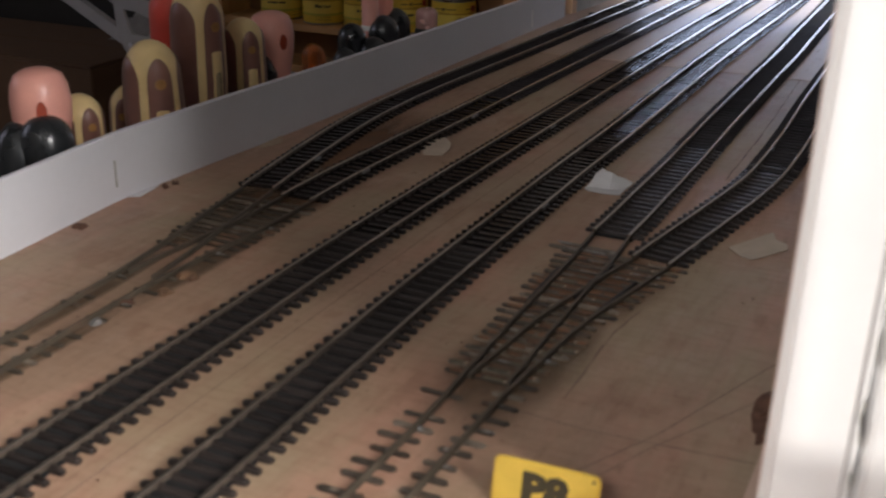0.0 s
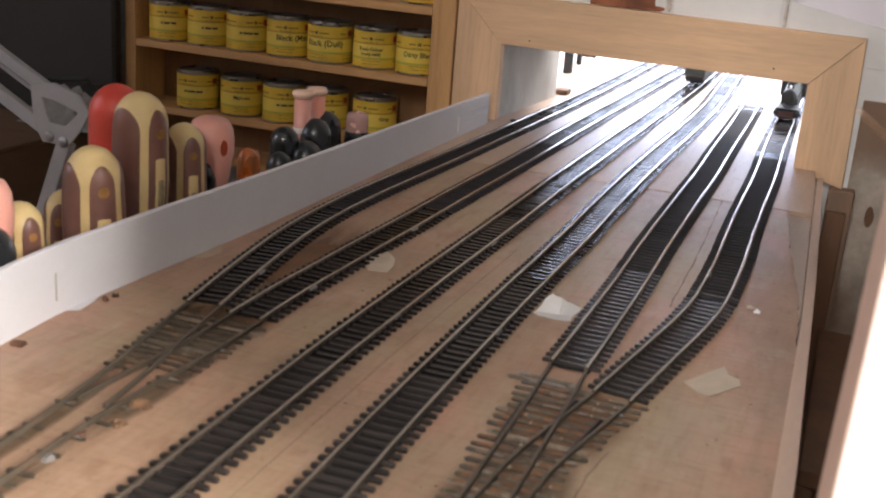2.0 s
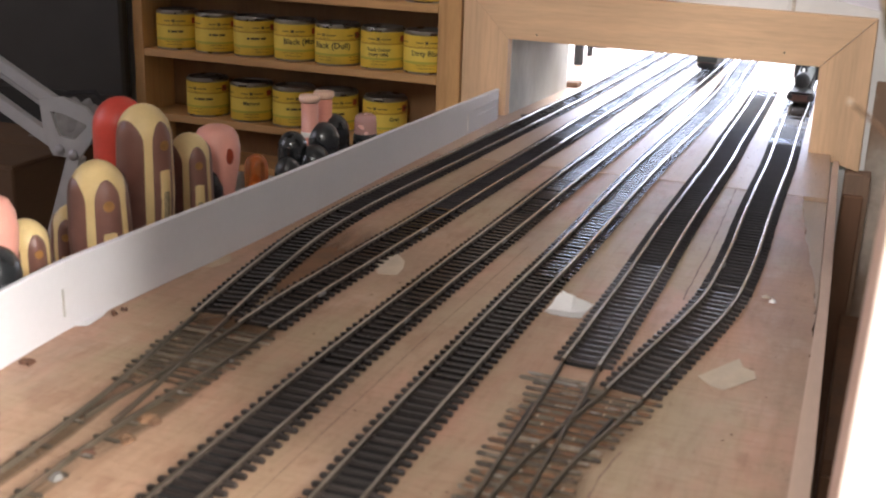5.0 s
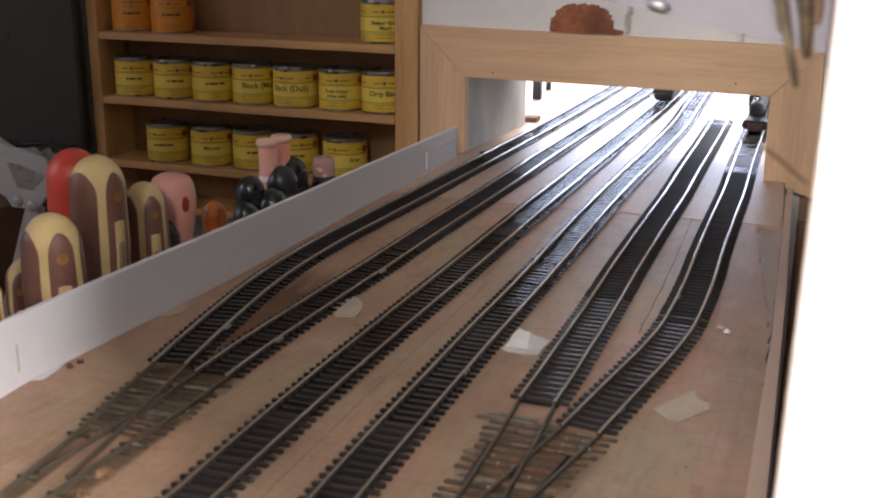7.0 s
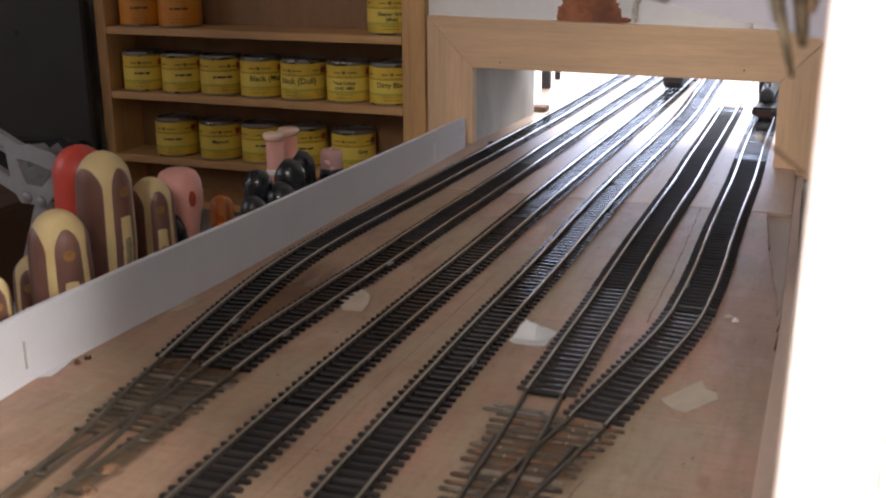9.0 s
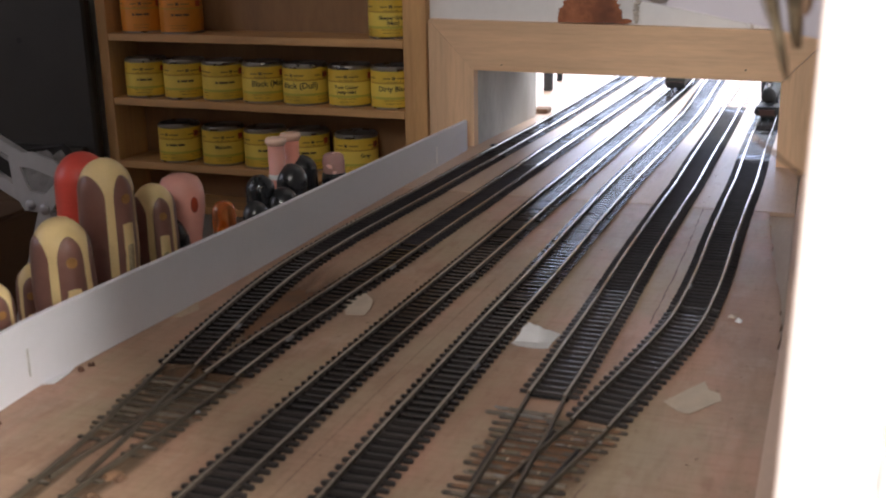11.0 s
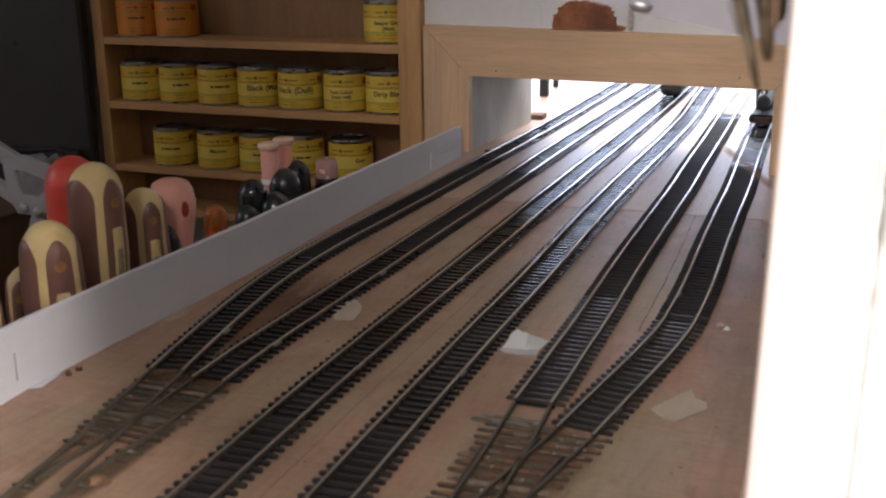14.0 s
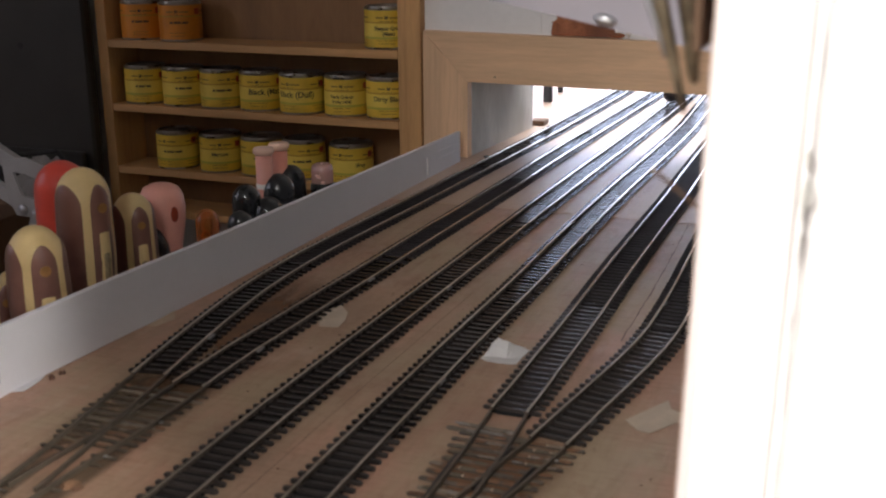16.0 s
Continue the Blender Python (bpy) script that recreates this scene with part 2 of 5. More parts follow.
CREAM = mat("cream_handle_plastic", (0.74, 0.56, 0.27), 0.42, 0, 0.08, 60, (1, 1, 1), 900, 0.05, (0.60, 0.42, 0.18), 0.12)
GRIP = mat("brown_rubber_grip", (0.205, 0.098, 0.076), 0.34, 0, 0.16, 50, (1, 1, 1), 1200, 0.08, (0.15, 0.062, 0.046), 0.2)
AMBER_DOT = mat("ochre_inlay", (0.34, 0.17, 0.05), 0.4, 0, 0.2, 200, bump=0.05)
RED = mat("red_handle_plastic", (0.70, 0.075, 0.05), 0.40, 0, 0.10, 60, bump=0.02, coat=0.1)
PINK = mat("pink_handle_plastic", (0.78, 0.37, 0.295), 0.38, 0, 0.06, 60, bump=0.03, coat=0.2)
PINK_PALE = mat("pale_pink_plastic", (0.88, 0.60, 0.46), 0.4, 0, 0.05, 60, bump=0.03)
CORAL = mat("coral_plastic", (0.82, 0.34, 0.25), 0.35, 0, 0.05, 60, bump=0.03)
BLACK = mat("black_handle_plastic", (0.018, 0.020, 0.022), 0.28, 0, 0.2, 60, bump=0.03, coat=0.3)
AMBER = mat("clear_amber_plastic", (0.95, 0.36, 0.10), 0.08, 0, 0.05, 60, bump=0.0, through_light=0.75)
PINK_CLEAR = mat("clear_pink_plastic", (0.85, 0.52, 0.48), 0.25, 0, 0.06, 60, bump=0.0, through_light=0.45)
WORN_PRINT = mat("worn_label_print", (0.36, 0.28, 0.16), 0.5, 0, 0.35, 400, bump=0.0)
ORANGE = mat("orange_core", (0.80, 0.25, 0.02), 0.4, 0, 0.05, 60, bump=0.0)
YELLOW = mat("yellow_paper_label", (0.73, 0.485, 0.052), 0.45, 0, 0.10, 60, (1, 1, 1), 500, 0.04, (0.50, 0.33, 0.04), 0.1, coat=0.15)
ORANGE_LABEL = mat("orange_paper_label", (0.64, 0.23, 0.022), 0.45, 0, 0.10, 60, (1, 1, 1), 500, 0.04, coat=0.15)
LABEL_BAND = mat("label_pale_band", (0.78, 0.59, 0.10), 0.45, 0, 0.06, 60, bump=0.03)
LABEL_OCHRE = mat("label_ochre_stripe", (0.47, 0.27, 0.03), 0.45, 0, 0.06, 60, bump=0.03)
LABEL_GREEN = mat("label_green_stripe", (0.48, 0.42, 0.06), 0.45, 0, 0.06, 60, bump=0.03)
LABEL_DARK = mat("label_print", (0.055, 0.042, 0.02), 0.5, 0, 0.2, 200, bump=0.0)
LABEL_BROWN = mat("label_small_print", (0.21, 0.14, 0.03), 0.5, 0, 0.2, 200, bump=0.0)
LABEL_RED = mat("label_red_square", (0.36, 0.05, 0.02), 0.5, 0, 0.1, 200, bump=0.0)
TIN = mat("tinplate", (0.30, 0.28, 0.25), 0.30, 0.9, 0.15, 60, bump=0.05)
STEEL = mat("brushed_steel", (0.52, 0.52, 0.54), 0.38, 0.75, 0.1, 60, (1, 1, 0.1), 700, 0.05)
BRASS = mat("tarnished_brass", (0.32, 0.255, 0.17), 0.42, 0.85, 0.4, 200, (1, 1, 1), 900, 0.15, (0.10, 0.075, 0.055), 0.3)
GREY_PAINT = mat("grey_lamp_paint", (0.50, 0.50, 0.51), 0.4, 0.1, 0.06, 60, bump=0.05)
DARK_PANEL = mat("dark_grey_panel", (0.022, 0.020, 0.017), 0.65, 0, 0.25, 8, (1, 1, 1), 200, 0.05, (0.036, 0.032, 0.029), 0.3)
CARD = mat("brown_cardboard", (0.14, 0.08, 0.045), 0.85, 0, 0.1, 30, (1, 0.2, 1), 300, 0.1)
BLACKBODY = mat("black_model_paint", (0.010, 0.010, 0.010), 0.65, 0, 0.2, 300, bump=0.05)
GREENBODY = mat("dark_green_model_paint", (0.014, 0.018, 0.013), 0.6, 0, 0.2, 300, bump=0.05)
BEAM = mat("red_buffer_beam", (0.07, 0.03, 0.022), 0.5, 0, 0.2, 300, bump=0.05)
TAG = mat("yellow_tag", (0.72, 0.48, 0.075), 0.4, 0, 0.08, 100, (1, 1, 1), 700, 0.03, (0.55, 0.32, 0.03), 0.12)
PALE_CLOTH = mat("pale_grey_cloth", (0.30, 0.29, 0.28), 0.9, 0, 0.2, 60, bump=0.3)
CLOTH = mat("dark_cloth", (0.05, 0.05, 0.06), 0.9, 0, 0.3, 60, bump=0.3)
GLASS_PALE = mat("far_white_paint", (0.80, 0.80, 0.80), 0.6, 0, 0.03, 6, bump=0.05)

# ---- mesh helpers ----


def part(name, bm, material, parent=None, label="", smooth=False):
    """Links a bmesh as one mesh object, under a thing or a part where one is given."""
    me = bpy.data.meshes.new(name)
    bm.normal_update()
    bm.to_mesh(me)
    bm.free()
    me.materials.append(material)
    if smooth:
        me.polygons.foreach_set("use_smooth", [True] * len(me.polygons))
    ob = new(name, me)
    if parent:
        ob.parent = parent
    if label:
        tagged(ob, label)
    return ob


def thing(name, label, category, group="", m=None):
    ob = tagged(new(name), label, category, group)
    ob.empty_display_size = 0.02
    if m is not None:
        ob.matrix_world = m
    return ob


def box(x0, x1, y0, y1, z0, z1, bevel=0.0, bm=None, m=None, seg=1):
    bm = bm or bmesh.new()
    got = bmesh.ops.create_cube(bm, size=1.0)["verts"]
    for v in got:
        v.co = Vector(((x0 + x1) / 2 + v.co.x * (x1 - x0), (y0 + y1) / 2 + v.co.y * (y1 - y0), (z0 + z1) / 2 + v.co.z * (z1 - z0)))
    if bevel:
        edges = {e for v in got for e in v.link_edges}
        got = bmesh.ops.bevel(bm, geom=list(edges), offset=bevel, segments=seg, affect="EDGES")["verts"]
    if m is not None:
        bmesh.ops.transform(bm, matrix=m, verts=[v for v in got if v.is_valid])
    return bm


def lathe(profile, steps=24, squash=1.0, bm=None, m=None):
    """Turns (radius, height) pairs round z."""
    bm = bm or bmesh.new()
    rings = []
    for r, z in profile:
        if r < 1e-6:
            rings.append([bm.verts.new((0, 0, z))])
        else:
            rings.append([bm.verts.new((r * math.cos(2 * math.pi * k / steps), squash * r * math.sin(2 * math.pi * k / steps), z)) for k in range(steps)])
    for a, b in zip(rings, rings[1:]):
        for k in range(steps):
            j = (k + 1) % steps
            if len(a) == 1 and len(b) > 1:
                bm.faces.new((a[0], b[j], b[k]))
            elif len(b) == 1 and len(a) > 1:
                bm.faces.new((a[k], a[j], b[0]))
            elif len(a) > 1:
                bm.faces.new((a[k], a[j], b[j], b[k]))
    for ring, flip in ((rings[0], True), (rings[-1], False)):
        if len(ring) > 1:
            bm.faces.new(ring[::-1] if flip else ring)
    if m is not None:
        bmesh.ops.transform(bm, matrix=m, verts=[v for r in rings for v in r])
    return bm


def prism(points, z0, z1, bm=None):
    """A plate of any outline, given anticlockwise, from z0 to z1."""
    bm = bm or bmesh.new()
    low, high = [bm.verts.new((x, y, z0)) for x, y in points], [bm.verts.new((x, y, z1)) for x, y in points]
    bm.faces.new(high)
    bm.faces.new(low[::-1])
    for k in range(len(points)):
        j = (k + 1) % len(points)
        bm.faces.new((low[k], low[j], high[j], high[k]))
    return bm


def tube(points, radius, steps=10, bm=None):
    """A round bar along points; radius: one for all of them, or one each."""
    bm = bm or bmesh.new()
    pts = [Vector(p) for p in points]
    rings = []
    for k, p in enumerate(pts):
        way = (pts[min(k + 1, len(pts) - 1)] - pts[max(k - 1, 0)]).normalized()
        side = way.orthogonal().normalized() if k == 0 else (rings_side - way * rings_side.dot(way)).normalized()
        rings_side = side
        up = way.cross(side)
        r = radius[k] if isinstance(radius, (list, tuple)) else radius
        rings.append([bm.verts.new(p + r * (math.cos(2 * math.pi * a / steps) * side + math.sin(2 * math.pi * a / steps) * up)) for a in range(steps)])
    for a, b in zip(rings, rings[1:]):
        for k in range(steps):
            j = (k + 1) % steps
            bm.faces.new((a[k], a[j], b[j], b[k]))
    bm.faces.new(rings[0][::-1])
    bm.faces.new(rings[-1])
    return bm


def course(knots, step=0.008):
    """Points along a smooth line through (x, y) knots, with y growing: x, y and the slope dx/dy."""
    ys, xs = np.array([k[1] for k in knots]), np.array([k[0] for k in knots])
    d = np.gradient(xs, ys)
    out = []
    for y in np.arange(ys[0], ys[-1] + step / 2, step):
        y = min(y, ys[-1])
        i = min(max(np.searchsorted(ys, y) - 1, 0), len(ys) - 2)
        h = ys[i + 1] - ys[i]
        u = (y - ys[i]) / h
        x = (2 * u**3 - 3 * u * u + 1) * xs[i] + (u**3 - 2 * u * u + u) * h * d[i] + (3 * u * u - 2 * u**3) * xs[i + 1] + (u**3 - u * u) * h * d[i + 1]
        out.append((float(x), float(y)))
    return out


def slopes(line):
    xy = np.array(line)
    return np.gradient(xy[:, 0], xy[:, 1])


# the rail's cross-section: foot, web and head
RAIL_CUT = [(-0.0010, 0), (0.0010, 0), (0.0010, 0.0004), (0.0004, 0.0005), (0.0004, 0.0011), (0.00080, 0.0013), (0.00080, 0.0018),
            (0.00045, 0.0021), (-0.00045, 0.0021), (-0.00080, 0.0018), (-0.00080, 0.0013), (-0.0004, 0.0011), (-0.0004, 0.0005), (-0.0010, 0.0004)]


def rail(line, side, z=0.0020, bm=None):
    bm = bm or bmesh.new()
    rings = []
    for (x, y), s in zip(line, slopes(line)):
        n = math.hypot(1, s)
        across = Vector((1 / n, -s / n, 0))
        rings.append([bm.verts.new(Vector((x, y, z)) + across * (side + a) + Vector((0, 0, b))) for a, b in RAIL_CUT])
    for a, b in zip(rings, rings[1:]):
        for k in range(len(a)):
            j = (k + 1) % len(a)
            f = bm.faces.new((a[k], b[k], b[j], a[j]))
            f.material_index = 0 if k in (6, 7, 8) else 1
    bm.faces.new(rings[0])
    bm.faces.new(rings[-1][::-1])
    return bm


def rail_part(name, bm, material, parent, side=RAIL_SIDE):
    """A rail with a bright worn head and browned sides."""
    ob = part(name, bm, material, parent)
    ob.data.materials.append(side)
    return ob


def lettering(text, size, align="CENTER", bold=0.0):
    """A bmesh of the built-in font's letters, flat in x and y, centred."""
    cu = bpy.data.curves.new("letters", "FONT")
    cu.body, cu.size, cu.align_x, cu.align_y, cu.resolution_u, cu.offset = text, size, align, "CENTER", 2, bold
    ob = new("letters", cu)
    bpy.context.view_layer.update()
    got = ob.evaluated_get(bpy.context.evaluated_depsgraph_get())
    me = got.to_mesh()
    bm = bmesh.new()
    bm.from_mesh(me)
    got.to_mesh_clear()
    bpy.data.objects.remove(ob)
    bpy.data.curves.remove(cu)
    return bm


# ---- the large structure ----
# the wall with the tunnel mouth stands a little askew to the tracks
WALL_AT = pose(-0.03, 0.692, 0, 0, 0, -3.84)
wall_north = tagged(new("wall_north"), "white painted brick wall with a low tunnel opening", "wall", kind="structure")
wall_north.matrix_world = WALL_AT
OPEN_L, OPEN_R, OPEN_TOP = -0.143, 0.1505, 0.077
for name, b in (("wall_left", (-0.196, OPEN_L - 0.004, 0.012, 0.172, -1.0, 2.2)), ("wall_alcove", (-1.45, -0.1965, 0.082, 0.172, -1.0, 2.2)), ("wall_right", (OPEN_R + 0.004, 0.85, 0.012, 0.172, -1.0, 2.2)),
                ("wall_above", (OPEN_L - 0.004, OPEN_R + 0.004, 0.012, 0.172, OPEN_TOP + 0.004, 2.2)), ("wall_below", (OPEN_L - 0.004, OPEN_R + 0.004, 0.012, 0.172, -1.0, -0.03))):
    part(name, box(*b), WALL, wall_north)

floor = tagged(part("floor", box(-1.5, 0.9, -2.5, 0.72, -1.05, -1.0), FLOOR), "grey concrete floor", "floor", kind="structure")
ceiling = tagged(part("ceiling", box(-1.5, 0.9, -2.5, 0.9, 2.2, 2.26), ROOM), "pale painted ceiling", "ceiling", kind="structure")
wall_west = tagged(new("wall_west"), "pale painted side wall with a window opening", "wall", kind="structure")
for b in ((-1.56, -1.5, -2.5, -0.7, -1.0, 2.2), (-1.56, -1.5, 0.0, 0.9, -1.0, 2.2), (-1.56, -1.5, -0.7, 0.0, -1.0, 0.3), (-1.56, -1.5, -0.7, 0.0, 1.0, 2.2)):
    part("wall_piece", box(*b), ROOM, wall_west)
wall_east = tagged(new("wall_east"), "pale painted side wall with a window opening", "wall", kind="structure")
for b in ((0.80, 0.86, -2.5, -0.9, -1.0, 2.2), (0.80, 0.86, -0.2, 0.9, -1.0, 2.2), (0.80, 0.86, -0.9, -0.2, -1.0, 0.25), (0.80, 0.86, -0.9, -0.2, 0.95, 2.2)):
    part("wall_piece", box(*b), ROOM, wall_east)
wall_south = tagged(new("wall_south"), "unseen rear wall, its window opening placed to shape the sunbeam", "wall", kind="structure")
# opening of the unseen wall, placed so sun reaches only the door post
WX0, WX1, WZ0, WZ1 = -0.558, 0.55, 1.279, 1.94
for b in ((-1.5, WX0, -2.46, -2.40, -1.0, 2.2), (WX1, 0.86, -2.46, -2.40, -1.0, 2.2), (WX0, WX1, -2.46, -2.40, -1.0, WZ0), (WX0, WX1, -2.46, -2.40, WZ1, 2.2)):
    part("wall_piece", box(*b), ROOM, wall_south)

# unseen wall beside the camera's doorway, added to shade the left side
wall_doorway = tagged(part("wall_doorway", box(-1.5, -0.030, -0.66, -0.60, -1.0, 2.2), ROOM), "unseen wall added to keep light off the left side", "wall", kind="structure")

# the far room
far_room = tagged(new("far_room_walls"), "white walls of the bright room beyond the opening", "wall", kind="structure")
for b in ((-0.95, -0.9, 0.95, 2.7, -1.0, 1.3), (1.05, 1.1, 0.85, 2.7, -1.0, 1.3), (-0.95, 1.1, 2.65, 2.7, -1.0, 0.02), (-0.95, 1.1, 2.65, 2.7, 1.25, 1.3)):
    part("wall_piece", box(*b), GLASS_PALE, far_room)
far_ceiling = tagged(part("far_ceiling", box(-0.95, 1.1, 0.95, 2.7, 1.3, 1.34), GLASS_PALE), "white ceiling of the far room", "ceiling", kind="structure")
far_floor = tagged(part("far_floor", box(-0.95, 1.1, 0.72, 2.7, -1.05, -1.0), FLOOR), "grey floor of the far room", "floor", kind="structure")

# ---- the baseboard ----
baseboard = thing("layout_board", "pinkish plywood layout board carrying six model tracks", "board")
# top sheet: one near sheet with a tapering cut at its side, one far sheet
rng = random.Random(77)
EDGE = [(0.1572, -0.42), (0.1568, 0.067), (0.1551, 0.136), (0.1520, 0.265), (0.1463, 0.328), (0.1407, 0.376), (0.1336, 0.446), (0.1272, 0.5165)]
torn = []
for (xa, ya), (xb, yb) in zip(EDGE, EDGE[1:]):
    n = max(2, int((yb - ya) / 0.009))
    torn += [(xa + (xb - xa) * k / n + (rng.uniform(-0.0011, 0.0007) if k else 0), ya + (yb - ya) * k / n) for k in range(n)]
part("sheet", prism([(-0.1998, -0.42), *torn, EDGE[-1], (-0.190, 0.5165)], -0.0028, 0.0), PLY, baseboard)
part("far_sheet", prism([(-0.190, 0.5175), (0.1455, 0.5175), (0.139, 0.70), (0.145, 1.9), (-0.55, 1.9), (-0.55, 0.90), (-0.178, 0.89)], -0.0029, 0.0004), PLY_PALE, baseboard, "paler far sheet of plywood")
part("underlayer", prism([(-0.1996, -0.42), (0.1578, -0.42), (0.1526, 0.26), (0.1456, 0.515), (0.1427, 0.64), (0.138, 0.70), (0.138, 1.9), (-0.165, 1.9), (-0.19, 0.5)], -0.022, -0.0031), PLY_DARK, baseboard)
part("side_strip", prism([(0.1582, -0.42), (0.1655, -0.42), (0.1625, 0.07), (0.1571, 0.335), (0.1478, 0.655), (0.1430, 0.655), (0.1460, 0.515), (0.1530, 0.26)], -0.060, 0.0008), PLY_EDGE, baseboard, "plywood edging strip")
for y in (-0.35, 0.2, 0.62):
    part("leg", box(0.10, 0.135, y, y + 0.035, -1.0, -0.0225, 0.002), BROWN, baseboard)
    part("leg", box(-0.16, -0.125, y, y + 0.035, -1.0, -0.0225, 0.002), BROWN, baseboard)
for y in (1.15, 1.8):
    part("leg", box(0.09, 0.125, y, y + 0.035, -1.0, -0.0225, 0.002), BROWN, baseboard)
    part("leg", box(-0.16, -0.125, y, y + 0.035, -1.0, -0.0225, 0.002), BROWN, baseboard)


def mark(points, width, name="pencil_line", material=PENCIL, z=0.00012):
    """A thin drawn or scored line on the board."""
    bm = bmesh.new()
    for (xa, ya), (xb, yb) in zip(points, points[1:]):
        d = Vector((xb - xa, yb - ya)).normalized() * width / 2
        bm.faces.new([bm.verts.new(p) for p in ((xa - d.y, ya + d.x, z), (xa + d.y, ya - d.x, z), (xb + d.y, yb - d.x, z), (xb - d.y, yb + d.x, z))])
    return part(name, bm, material, baseboard)


mark([(-0.0285, -0.26), (-0.0292, 0.0), (-0.0290, 0.12), (-0.0262, 0.30)], 0.0005)


def crack(points, width, seed):
    """A splintered cut in the top ply, of uneven width."""
    rng = random.Random(seed)
    for (xa, ya), (xb, yb) in zip(points, points[1:]):
        n = max(1, int(math.hypot(xb - xa, yb - ya) / 0.010))
        for k in range(n):
            if rng.random() < 0.97:
                p, q = [(xa + (xb - xa) * u + rng.uniform(-0.0004, 0.0004), ya + (yb - ya) * u) for u in (k / n, (k + 1) / n)]
                mark([p, q], width * rng.uniform(0.5, 1.5), "scored_line", PENCIL)


crack([(0.0815, 0.245), (0.0812, 0.30), (0.0812, 0.35), (0.0790, 0.446), (0.0772, 0.515)], 0.0009, 3)
crack([(0.0772, 0.512), (0.0846, 0.5135)], 0.0007, 5)
crack([(0.0857, -0.031), (0.0848, 0.027), (0.0885, 0.052)], 0.0008, 4)
mark([(0.0560, -0.046), (0.1000, -0.048), (0.1540, -0.044)], 0.0006)
mark([(0.0990, -0.085), (0.1220, -0.040), (0.1480, 0.030)], 0.0006)
mark([(0.1000, -0.100), (0.1210, -0.052), (0.1530, 0.008)], 0.0005)

def stain_paint(name, colour, size, amount):
    """Dried dirt that thins out towards an uneven edge."""
    m = mat(name, colour, 0.7, 0, 0.25, size, (1, 1, 1), 500, 0.05)
    n, link = m.node_tree.nodes, m.node_tree.links.new
    co, ball, noise = n.new("ShaderNodeTexCoord"), n.new("ShaderNodeTexGradient"), n.new("ShaderNodeTexNoise")
    ball.gradient_type = "SPHERICAL"
    noise.inputs["Scale"].default_value, noise.inputs["Detail"].default_value = 2.6, 6
    link(co.outputs["Generated"], noise.inputs["Vector"])
    mp = n.new("ShaderNodeMapping")
    mp.inputs["Location"].default_value, mp.inputs["Scale"].default_value = (-1, -1, 0), (2, 2, 0)
    link(co.outputs["Generated"], mp.inputs["Vector"])
    link(mp.outputs[0], ball.inputs["Vector"])
    edge, cut = n.new("ShaderNodeMath"), n.new("ShaderNodeMapRange")
    edge.operation = "MULTIPLY"
    link(ball.outputs["Fac"], edge.inputs[0])
    link(noise.outputs["Fac"], edge.inputs[1])
    cut.inputs["From Min"].default_value, cut.inputs["From Max"].default_value, cut.inputs["To Max"].default_value = 0.05, 0.25, amount
    link(edge.outputs[0], cut.inputs["Value"])
    link(cut.outputs[0], n["Principled BSDF"].inputs["Alpha"])
    return m


STAIN = stain_paint("brown_stain", (0.20, 0.095, 0.045), 60, 0.75)
STAIN_GREY = stain_paint("oily_stain", (0.125, 0.083, 0.046), 60, 0.62)
RUST = stain_paint("rust_stain", (0.21, 0.100, 0.045), 60, 0.75)
for x, y, rx, ry, turn, m in ((-0.1355, 0.055, 0.0085, 0.075, 9, STAIN_GREY), (-0.1245, -0.045, 0.0075, 0.075, 3, STAIN_GREY), (-0.1030, 0.010, 0.0095, 0.065, 0, STAIN_GREY), (-0.1045, -0.095, 0.0070, 0.065, 0, STAIN_GREY),
                              (-0.128, 0.205, 0.024, 0.110, 6, STAIN), (-0.122, 0.100, 0.034, 0.034, 8, RUST), (-0.1205, 0.072, 0.030, 0.055, 8, STAIN_GREY),
                              (0.064, 0.070, 0.034, 0.055, -8, RUST), (0.060, -0.010, 0.030, 0.070, -2, STAIN_GREY)):
    bm = bmesh.new()
    bm.faces.new([bm.verts.new((rx * math.cos(a), ry * math.sin(a), 0)) for a in np.linspace(0, 2 * math.pi, 25)[:-1]])
    part("stain", bm, m, baseboard).matrix_basis = pose(x, y, 0.00007 + 0.00001 * ry, 0, 0, turn)

# white strip along the board
fascia = thing("edge_strip", "white plastic strip standing along the board's edge", "edging")
FAS = [(-0.1895, -0.42), (-0.1895, 0.0), (-0.1930, 0.04), (-0.1945, 0.066), (-0.1925, 0.105), (-0.1900, 0.153), (-0.1880, 0.18), (-0.1800, 0.45), (-0.1740, 0.684)]
bm = bmesh.new()
rows = []
line = course(FAS, 0.012)
for (x, y), s in zip(line, slopes(line)):
    top = 0.0362 - 0.0056 * max(0.0, y - 0.2) / 0.48
    rows.append([bm.verts.new(p) for p in ((x, y, 0.0002), (x, y, top - 0.0006), (x - 0.0006, y, top), (x - 0.0030, y, top), (x - 0.0034, y, top - 0.0006), (x - 0.0034, y, 0.0002))])
for a, b in zip(rows, rows[1:]):
    for k in range(6):
        j = (k + 1) % 6
        bm.faces.new((a[k], a[j], b[j], b[k]))
bm.faces.new(rows[0][::-1])
bm.faces.new(rows[-1])
part("strip", bm, WHITE_EDGE, fascia)
part("joint_mark", box(-0.1944, -0.1935, 0.0600, 0.0607, 0.008, 0.0225), REVEAL, fascia, "grey vertical joint")
part("loose_tab", prism([(-0.1942, 0.068), (-0.1888, 0.0705), (-0.1888, 0.0735), (-0.1900, 0.084), (-0.1925, 0.092)], 0.0004, 0.0009), WHITE_EDGE, fascia, "torn white tab lying on the board")
